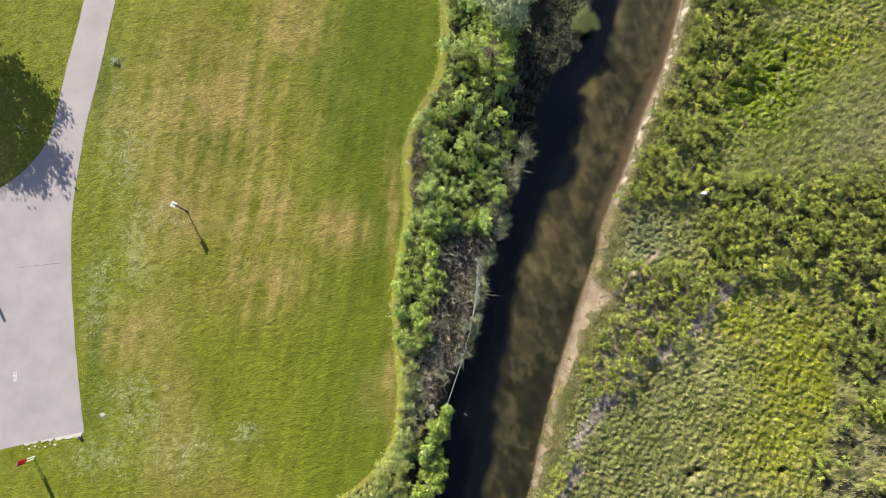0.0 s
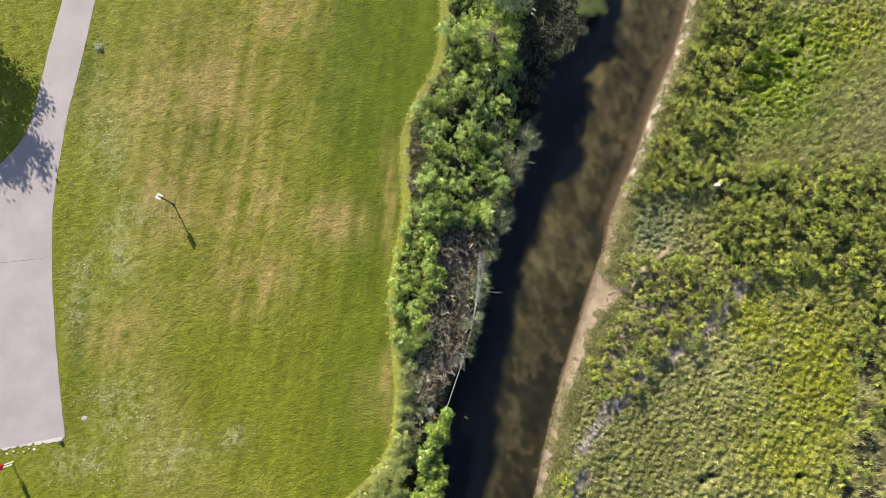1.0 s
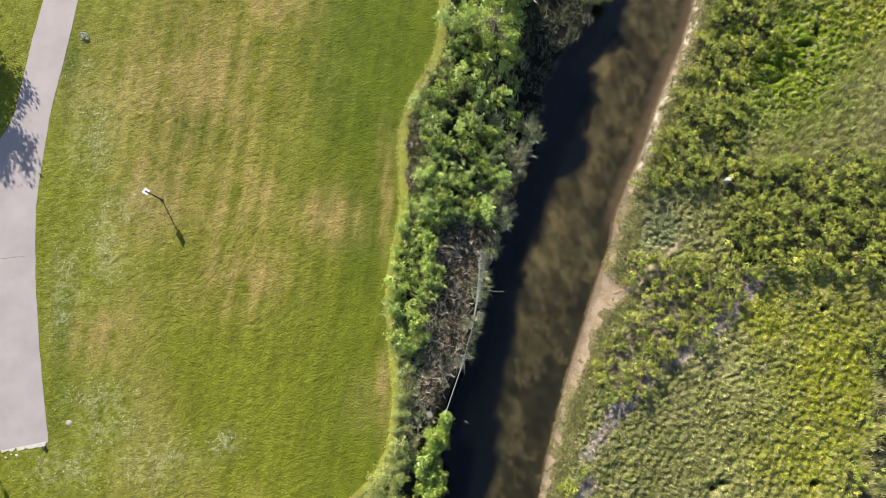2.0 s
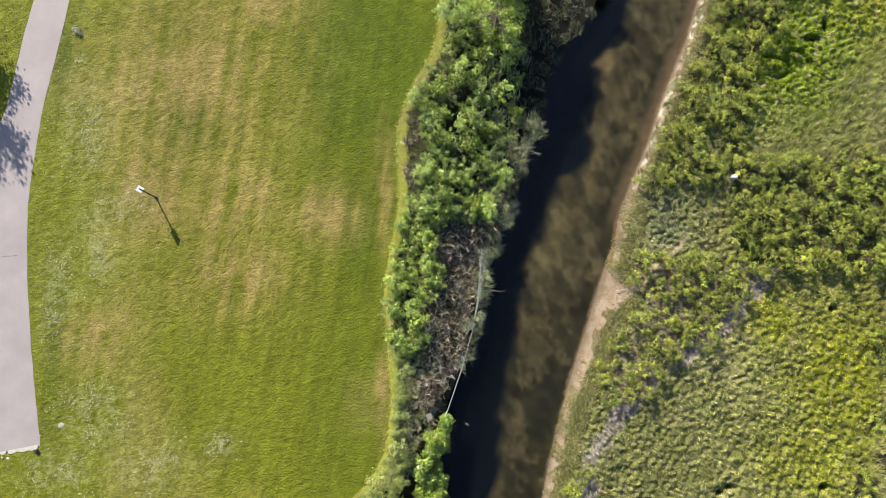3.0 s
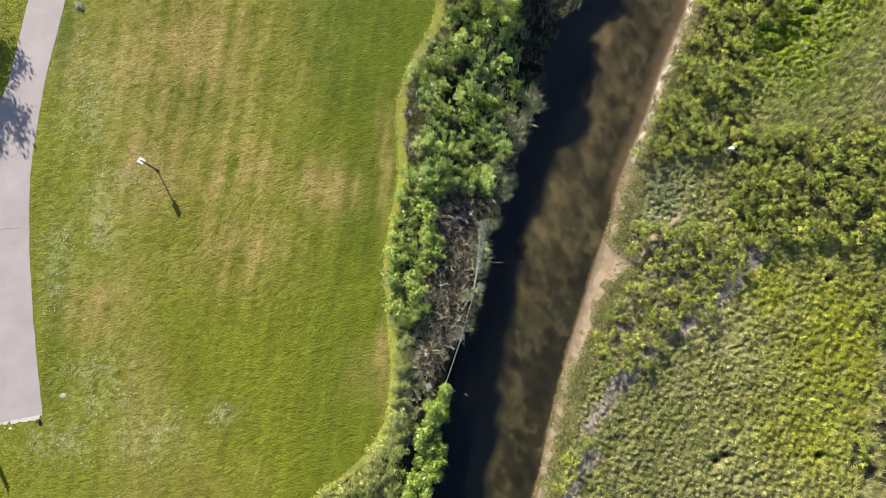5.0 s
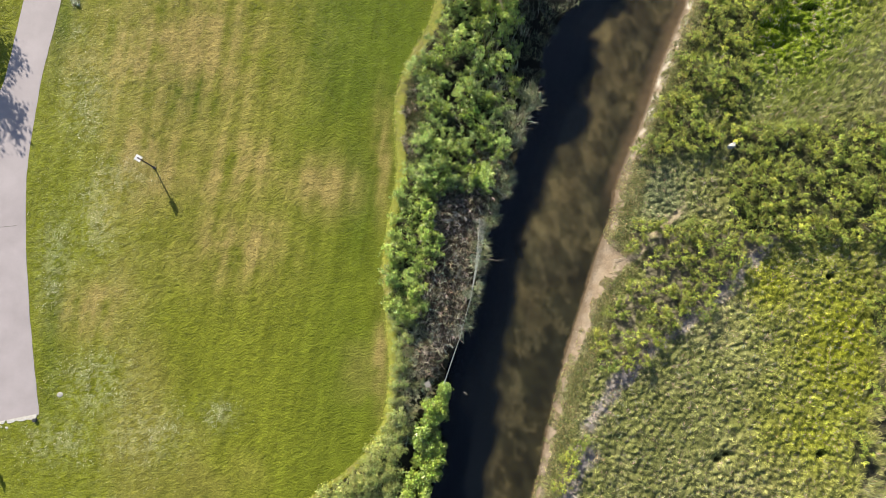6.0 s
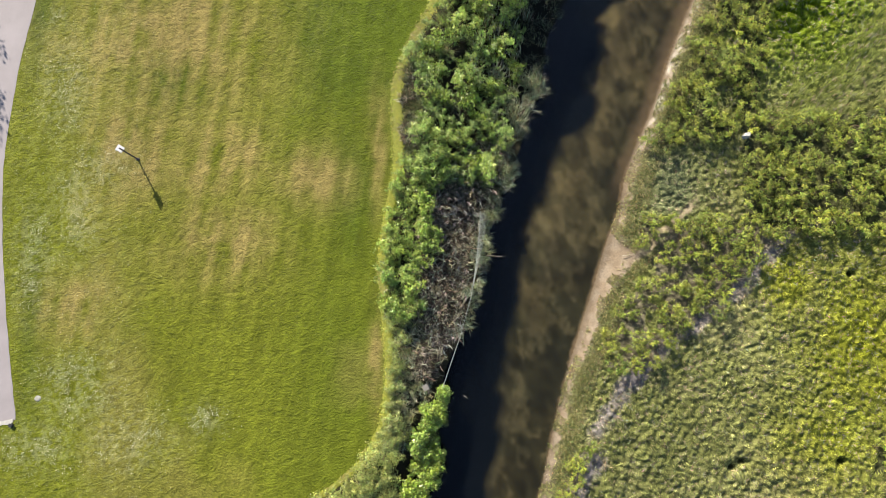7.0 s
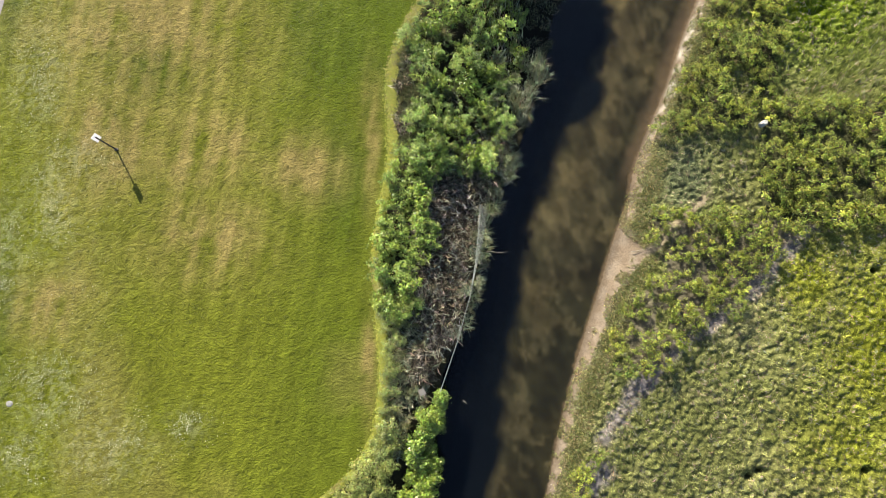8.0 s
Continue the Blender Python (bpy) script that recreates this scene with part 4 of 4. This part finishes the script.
def build_fringe_grass():
    rng = np.random.default_rng(22)
    n = 30000
    y = rng.uniform(-24, 34, n)
    x = lawn_edge(y) + rng.normal(size=n) * (0.15 + 0.06 * step(6, 10, y)) + 0.22 + 0.12 * step(6, 10, y)
    base = np.stack([x, y, surface(x, y) - 0.01], 1)
    tone = tones(rng, n, (0.300, 0.315, 0.055), 0.12, 0.06)
    straw = fbm(x, y, 1.6, 117) + 0.1 * rng.normal(size=n) > 0.60 + 0.06 * step(7, 2, y)
    tone[straw] = tones(rng, int(straw.sum()), (0.27, 0.25, 0.085), 0.12, 0.06)
    base[:, 2] += rng.uniform(0.0, 0.03, n)
    v, f, t = leaves(base, rng.normal(size=(n, 3)) * 0.1 + [-0.1, 0.15, 1.0], rng.uniform(0.10, 0.22, n), 0.5, tone, rng)
    return tagged(new("fringe_grass", mesh_from("fringe_grass", v, f, M_MARSH, t)), "unmown yellow-green grass fringe along the thicket", "grass", kind="stuff")


build_fringe_grass()


def build_marsh_grass():
    rng = np.random.default_rng(23)
    n, per = 46000, 6
    x, y = rng.uniform(5, 43, n), rng.uniform(-22, 32, n)
    so = sand_outer(y)
    sparse = step(so - 0.2, so + 0.6, x + 1.2 * (fbm(x, y, 1.0, 27) - 0.5)) * (1 - 0.9 * np.clip(blob(x, y, PITS), 0, 1)) * (1 - 0.80 * bare_mask(x, y)) * (1 - 0.90 * shrub_zone(x, y)) * (1 - 0.93 * trail(x, y))
    sparse = sparse * (1 - 0.85 * reed_gap(x, y))
    ok = rng.uniform(size=n) < sparse
    x, y = x[ok], y[ok]
    n = len(x)
    combed = np.clip(step(8.5, 11.5, x - 1.13 * y) * step(6, 11, y) + step(31.5, 33.5, x - 0.2 * (y + 5)) * step(8, 4, y), 0, 1)
    flow = np.repeat((-0.6 + 4.5 * fbm(x, y, 3.2, 29, 2)) * (1 - combed) + combed * (0.25 + 0.5 * step(2, 10, y) + 0.8 * (fbm(x, y, 5, 35) - 0.5)) + rng.normal(size=n) * 0.4, per)
    combed = np.repeat(combed, per)
    old = np.repeat(rng.uniform(size=n) < 0.10 + 0.8 * bare_mask(x, y), per)
    tall = np.repeat((0.6 + 0.8 * fbm(x, y, 1.1, 31)) * np.clip((x - sand_outer(y)) / 4, 0.6, 1) * rng.uniform(0.7, 1.3, n), per)
    light = np.repeat(np.clip(1 + 0.30 * rng.normal(size=n), 0.4, 1.8), per)[:, None]
    x, y = np.repeat(x, per) + rng.normal(size=n * per) * 0.09, np.repeat(y, per) + rng.normal(size=n * per) * 0.09
    n = len(x)
    base = np.stack([x, y, ground_height(x, y) + relief(x, y) - 0.05], 1)
    near = step(sand_outer(y), sand_outer(y) + 2.5, x)[:, None]
    tone = np.clip(1.15 * (marsh_tone(x, y) * (0.45 + 0.55 * near) + np.array([0.2, 0.18, 0.085]) * (0.55 - 0.55 * near)) * light * (1 + 0.12 * rng.normal(size=(n, 1))), 0.006, 0.6)
    old |= rng.uniform(size=n) < 0.06
    tone[old] = tones(rng, int(old.sum()), (0.31, 0.272, 0.18))
    v, f, t = blades(base, flow + rng.normal(size=n) * (0.75 - 0.40 * combed), rng.uniform(0.22, 0.42, n) * tall * (1 + 0.7 * combed), np.clip(rng.uniform(0.55, 1.0, n), 0, 1), rng.uniform(0.05, 0.085, n) * (1 - 0.35 * combed), tone)
    lying = ground_height(v[:, 0], v[:, 1]) + relief(v[:, 0], v[:, 1]) + np.tile([-0.03, -0.03, 0.10, 0.10, 0.03], n) * np.repeat(rng.uniform(0.4, 1.3, n), 5)
    hug = np.repeat(0.85 - 0.55 * combed, 5)
    v[:, 2] = v[:, 2] * (1 - hug) + lying * hug
    return tagged(new("marsh_grass", mesh_from("marsh_grass", v, f, M_MARSH, t)), "tall lodged marsh grass in green and straw tones", "grass", kind="stuff")


build_marsh_grass()


def build_bank_grass():
    rng = np.random.default_rng(24)
    n = 34000
    y = rng.uniform(-20, 31, n)
    x = sand_outer(y) + rng.uniform(-0.55, 1.7, n)
    keep = (fbm(x, y, 0.8, 111) > 0.46 - 0.18 * step(-0.4, 1.0, x - sand_outer(y))) & (rng.uniform(size=n) > trail(x, y))
    x, y = x[keep], y[keep]
    n = len(x)
    base = np.stack([x, y, ground_height(x, y) + relief(x, y) - 0.03], 1)
    tone = tones(rng, n, (0.175, 0.180, 0.075), 0.25)
    straw = fbm(x, y, 1.5, 113) + 0.12 * rng.normal(size=n) > 0.56
    tone[straw] = tones(rng, int(straw.sum()), (0.30, 0.275, 0.15))
    v, f, t = blades(base, rng.uniform(0, 6.28, n), rng.uniform(0.15, 0.4, n), rng.uniform(0.2, 0.9, n), rng.uniform(0.03, 0.05, n), tone)
    return tagged(new("bank_grass", mesh_from("bank_grass", v, f, M_MARSH, t)), "straw and olive grass along the top of the sandy bank", "grass", kind="stuff")


build_bank_grass()


# ---- things on the lawn ----
def white_sign(x, y, turn, height=2.62):
    """The post leans a little; the plate hangs on its upper end."""
    thing = tagged(empty("signpost", x, y, 0, turn), "white sign plate on a thin leaning dark steel post", "sign")
    lean = Vector((-0.26, 0.21, 0)) / height
    at = lambda z: Vector((0, 0, z)) + lean * z
    bm = bmesh.new()
    rod(bm, at(-0.3), at(height - 0.22), 0.06, 0.055, 12)
    part("post", bm, M_DARK_STEEL, thing, "thin dark steel post")
    bm = bmesh.new()
    rod(bm, (0, 0, 0), (0, 0, 0.10), 0.13, 0.09, 14)
    box(bm, (0.34, 0.1, 0.05), pose(0, 0, 0.03, 0, 0, 35), 0.01)
    part("foot", bm, M_DARK_STEEL, thing, "dark ground collar")
    bm = bmesh.new()
    box(bm, (0.012, 0.48, 0.80), Matrix.Translation(at(height - 0.40) + Vector((-0.06, 0, 0))) @ pose(0, 0, 0, -4.6, -5.7), 0.004)
    plate = part("plate", bm, M_PLASTIC, thing, "translucent white plastic plate")
    for z in (height - 0.34, height - 0.66):
        bm = bmesh.new()
        box(bm, (0.06, 0.12, 0.03), Matrix.Translation(at(z) + Vector((-0.02, 0, 0))), 0.005)
        part("bracket", bm, M_DARK_STEEL, plate)
    return thing


white_sign(-26.65, 8.15, -30)


def red_sign(x, y, turn, height=2.3):
    thing = tagged(empty("notice_board", x, y, 0, turn), "red and white notice board on two pale posts beside the paving", "sign")
    for s in (-0.12, 0.12):
        bm = bmesh.new()
        box(bm, (0.06, 0.06, height + 0.2), pose(0, s, height / 2 - 0.15), 0.01)
        part("post", bm, M_WHITE, thing, "white-painted post")
    bm = bmesh.new()
    box(bm, (0.014, 0.5, 1.2), pose(0.06, 0, height - 0.6), 0.004)
    board = part("board", bm, M_RED_PLASTIC, thing, "translucent red plastic board")
    bm = bmesh.new()
    box(bm, (0.006, 0.46, 0.16), pose(0.071, 0, height - 0.11), 0.002)
    part("band", bm, M_PLASTIC, board, "white band")
    bm = bmesh.new()
    box(bm, (0.006, 0.2, 0.45), pose(0.071, -0.13, height - 0.5), 0.002)
    part("panel", bm, M_BLACK, board, "dark panel")
    return thing


red_sign(-40.2, -14.75, -15)


def court_post(x, y):
    thing = tagged(empty("court_post", x, y, 0), "square dark post standing on the paved court", "post")
    bm = bmesh.new()
    box(bm, (0.22, 0.22, 2.5), pose(0, 0, 1.25), 0.02)
    part("shaft", bm, M_DARK_STEEL, thing)
    bm = bmesh.new()
    box(bm, (0.32, 0.32, 0.05), pose(0, 0, 0.075), 0.01)
    part("base_plate", bm, M_DARK_STEEL, thing)
    return thing


court_post(-46.0, 1.9)


def lump(name, x, y, z, size, material, label, category, seed, turn=0.0, rough=0.25):
    bm = bmesh.new()
    bmesh.ops.create_icosphere(bm, subdivisions=3, radius=0.5)
    for v in bm.verts:
        v.co *= 1 + rough * noise.noise(v.co * 2.3 + Vector((seed, 0, 0))) + 0.4 * rough * noise.noise(v.co * 6 + Vector((0, seed, 0)))
        v.co = Vector((v.co.x * size[0], v.co.y * size[1], v.co.z * size[2]))
    me = bpy.data.meshes.new(name)
    bm.to_mesh(me)
    bm.free()
    me.materials.append(material)
    ob = new(name, me)
    ob.matrix_world = pose(x, y, z, 0, 0, turn)
    return tagged(ob, label, category)


edge_rng = random.Random(5)


def edging(x0, x1, width, seed):
    """A broken strip of concrete along the end of the paving."""
    bm = bmesh.new()
    steps = max(6, int(abs(x1 - x0) / 0.12))
    rings = []
    for k in range(steps + 1):
        x = x0 + (x1 - x0) * k / steps
        y = -12.42 + 0.2 * (x + 35.6)
        w = width * (0.35 + 1.0 * float(vnoise(np.array([x]), np.array([seed]), 0.3, 7)[0])) * (0.5 if k in (0, steps) else 1)
        z = 0.035 + 0.02 * edge_rng.random()
        rings.append([bm.verts.new((x, y + 0.03, -0.1)), bm.verts.new((x, y + 0.03, z)), bm.verts.new((x, y - w, z - 0.015)), bm.verts.new((x, y - w - 0.02, -0.1))])
    for a, c in zip(rings, rings[1:]):
        for q in range(3):
            bm.faces.new((a[q], a[q + 1], c[q + 1], c[q]))
    bm.faces.new(rings[0][::-1])
    bm.faces.new(rings[-1])
    bmesh.ops.recalc_face_normals(bm, faces=bm.faces[:])
    me = bpy.data.meshes.new("concrete_edging")
    bm.to_mesh(me)
    bm.free()
    me.materials.append(M_CONCRETE)
    ob = new("concrete_edging", me)
    return tagged(ob, "broken pale concrete strip at the end of the paving", "edging", "broken edging of the paving")


edging(-35.75, -38.3, 0.30, 1.0)
edging(-38.45, -39.6, 0.22, 3.0)
edging(-39.9, -41.2, 0.14, 5.0)
for k in range(6):
    x = -38.2 - 3.2 * edge_rng.random()
    y = -12.75 + 0.2 * (x + 35.6) - edge_rng.uniform(0.1, 0.35)
    w = edge_rng.uniform(0.14, 0.3)
    ob = lump("concrete_rubble", x, y, 0.02, (w, w * 0.7, 0.1), M_CONCRETE, "small broken concrete lump beside the paving", "rubble", k * 3.1, edge_rng.uniform(-20, 30))
    ob["group"] = "concrete rubble along the paving"


def corner_bollard(x, y):
    thing = tagged(empty("bollard", x, y, 0), "short black bollard at the paving's corner", "bollard")
    bm = bmesh.new()
    rod(bm, (0, 0, -0.2), (0, 0, 0.16), 0.17, 0.16, 16)
    part("shaft", bm, M_BLACK, thing)
    bm = bmesh.new()
    rod(bm, (0, 0, 0.16), (0, 0, 0.2), 0.18, 0.13, 16)
    part("cap", bm, M_BLACK, thing)
    return thing


corner_bollard(-35.87, -12.9)


def crack(points, width):
    bm = bmesh.new()
    last = None
    for k, (x, y) in enumerate(points):
        w = width * (0.4 + 0.8 * edge_rng.random()) / 2
        pair = [bm.verts.new((x, y - w, 0.016)), bm.verts.new((x, y + w, 0.016))]
        if last:
            bm.faces.new((last[0], pair[0], pair[1], last[1]))
        last = pair
    part("crack", bm, M_CRACK, PATH, "dark sealed crack across the asphalt")


crack([(-42.6 + 0.2 * k, 2.82 + 0.022 * k + 0.02 * math.sin(k * 0.9) + edge_rng.uniform(-0.015, 0.015)) for k in range(22)], 0.06)

bm = bmesh.new()
box(bm, (0.36, 0.95, 0.004), pose(-42.45, -7.4, 0.015, 0, 0, 8))
part("paint_mark", bm, M_MARK, PATH, "worn pale paint mark on the asphalt")

lump("utility_cover", -33.9, -10.85, 0.0, (0.56, 0.46, 0.12), M_COVER, "pale concrete utility cover sunk in the grass", "cover", 2.2, 10, 0.1)
lump("white_rock", 21.45, 9.5, -0.08, (0.70, 0.40, 0.55), M_ROCK, "white angular rock among the marsh shrubs", "rock", 6.1, 25, 0.5)


# ---- the wire fence on the creek bank ----
def wire_fence():
    top = [(0.85, 3.6), (0.75, 2.0), (0.5, -0.4), (0.1, -2.9), (-0.7, -5.8), (-2.05, -9.7)]
    thing = tagged(empty("wire_fence", 0, 0), "low green-grey wire fence sagging along the bank", "fence")
    zs = [0.55, 0.75, 0.75, 0.7, 0.65, 0.6]
    rail = np.array([[(x, y, z) for (x, y), z in zip(top, zs)]])
    v, f, t = tubes(rail, np.full((1, 6), 0.019), 8, tones(np.random.default_rng(1), 1, (0.4, 0.45, 0.42)))
    mesh_part("top_rail", mesh_from("top_rail", v, f, M_GALV, t, True), thing, "pale galvanised top rail")
    for (x, y), z in zip(top, zs):
        bm = bmesh.new()
        rod(bm, (x, y, ground_at(x, y) - 0.3), (x, y, z + 0.02), 0.035, 0.035, 8)
        part("post", bm, M_GALV, thing)
    along = np.linspace(0, 5, 121)
    wx = np.interp(along, range(6), [p[0] for p in top])
    wy = np.interp(along, range(6), [p[1] for p in top])
    wz = np.interp(along, range(6), zs)
    lean = 0.5 * step(3.2, 0.5, along)
    low = np.stack([wx + lean, wy, wz - 1.1], 1)
    up = np.stack([wx, wy, wz], 1)
    v1, f1, t1 = tubes(np.stack([low, up], 1), np.full((121, 2), 0.007), 3, np.full((121, 3), 0.4))
    rows = np.linspace(0, 1, 9)[:-1]
    lines = np.stack([low * (1 - r) + up * r for r in rows])
    v2, f2, t2 = tubes(lines, np.full(lines.shape[:2], 0.007), 3, np.full((len(rows), 3), 0.4))
    mesh_part("mesh", mesh_from("mesh", np.concatenate([v1, v2]), np.concatenate([f1, f2 + len(v1)]), M_GALV, np.concatenate([t1, t2])), thing, "welded wire mesh")
    return thing


wire_fence()


def board(x, y, z, size, turn):
    bm = bmesh.new()
    box(bm, size, pose(0, 0, 0), 0.008)
    me = bpy.data.meshes.new("board")
    bm.to_mesh(me)
    bm.free()
    me.materials.append(M_BOARD)
    ob = new("board", me)
    ob.matrix_world = pose(x, y, z, 6, -5, turn)
    return tagged(ob, "grey weathered square board lying in the brush", "board")


board(-3.35, -9.75, 0.62, (0.46, 0.46, 0.03), 25)


def stick(points, radius, label):
    p = np.array([points], float)
    v, f, t = tubes(p, np.linspace(radius, radius * 0.4, p.shape[1])[None], 6, np.full((1, 3), 0.4))
    ob = new("stick", mesh_from("stick", v, f, M_DRYWOOD, t, True))
    return tagged(ob, label, "stick")


stick([(1.3, 0.35, -1.1), (1.7, 0.3, -0.6), (2.3, 0.2, -0.45), (2.85, 0.25, -0.42)], 0.022, "bleached bare branch reaching out over the water")
stick([(-0.5, -10.65, -1.29), (-0.35, -10.7, -1.27), (-0.22, -10.85, -1.29)], 0.045, "short pale stick floating on the creek")
stick([(-43.71, 16.55, 0.06), (-43.1, 16.2, 0.09), (-42.42, 15.81, 0.06)], 0.05, "pale fallen branch lying in the shaded grass")
stick([(11.9, 0.25, -0.78), (12.3, 0.3, -0.72), (12.8, 0.42, -0.70)], 0.03, "dry stick lying on the sandy bank")

pebble_rng = random.Random(9)
for k in range(14):
    y = pebble_rng.uniform(-17, 2)
    x = float(water_right(y)) + pebble_rng.uniform(0.15, 0.9) * (float(sand_outer(y)) - float(water_right(y)))
    w = pebble_rng.uniform(0.06, 0.15)
    ob = lump("pebble", x, y, ground_at(x, y) + 0.01, (w, w * 0.7, w * 0.5), M_DRYWOOD if k % 3 else M_BARK, "small brownish stone on the sandy bank", "stone", k * 1.7, pebble_rng.uniform(0, 180))
    ob["group"] = "stones on the sandy bank"
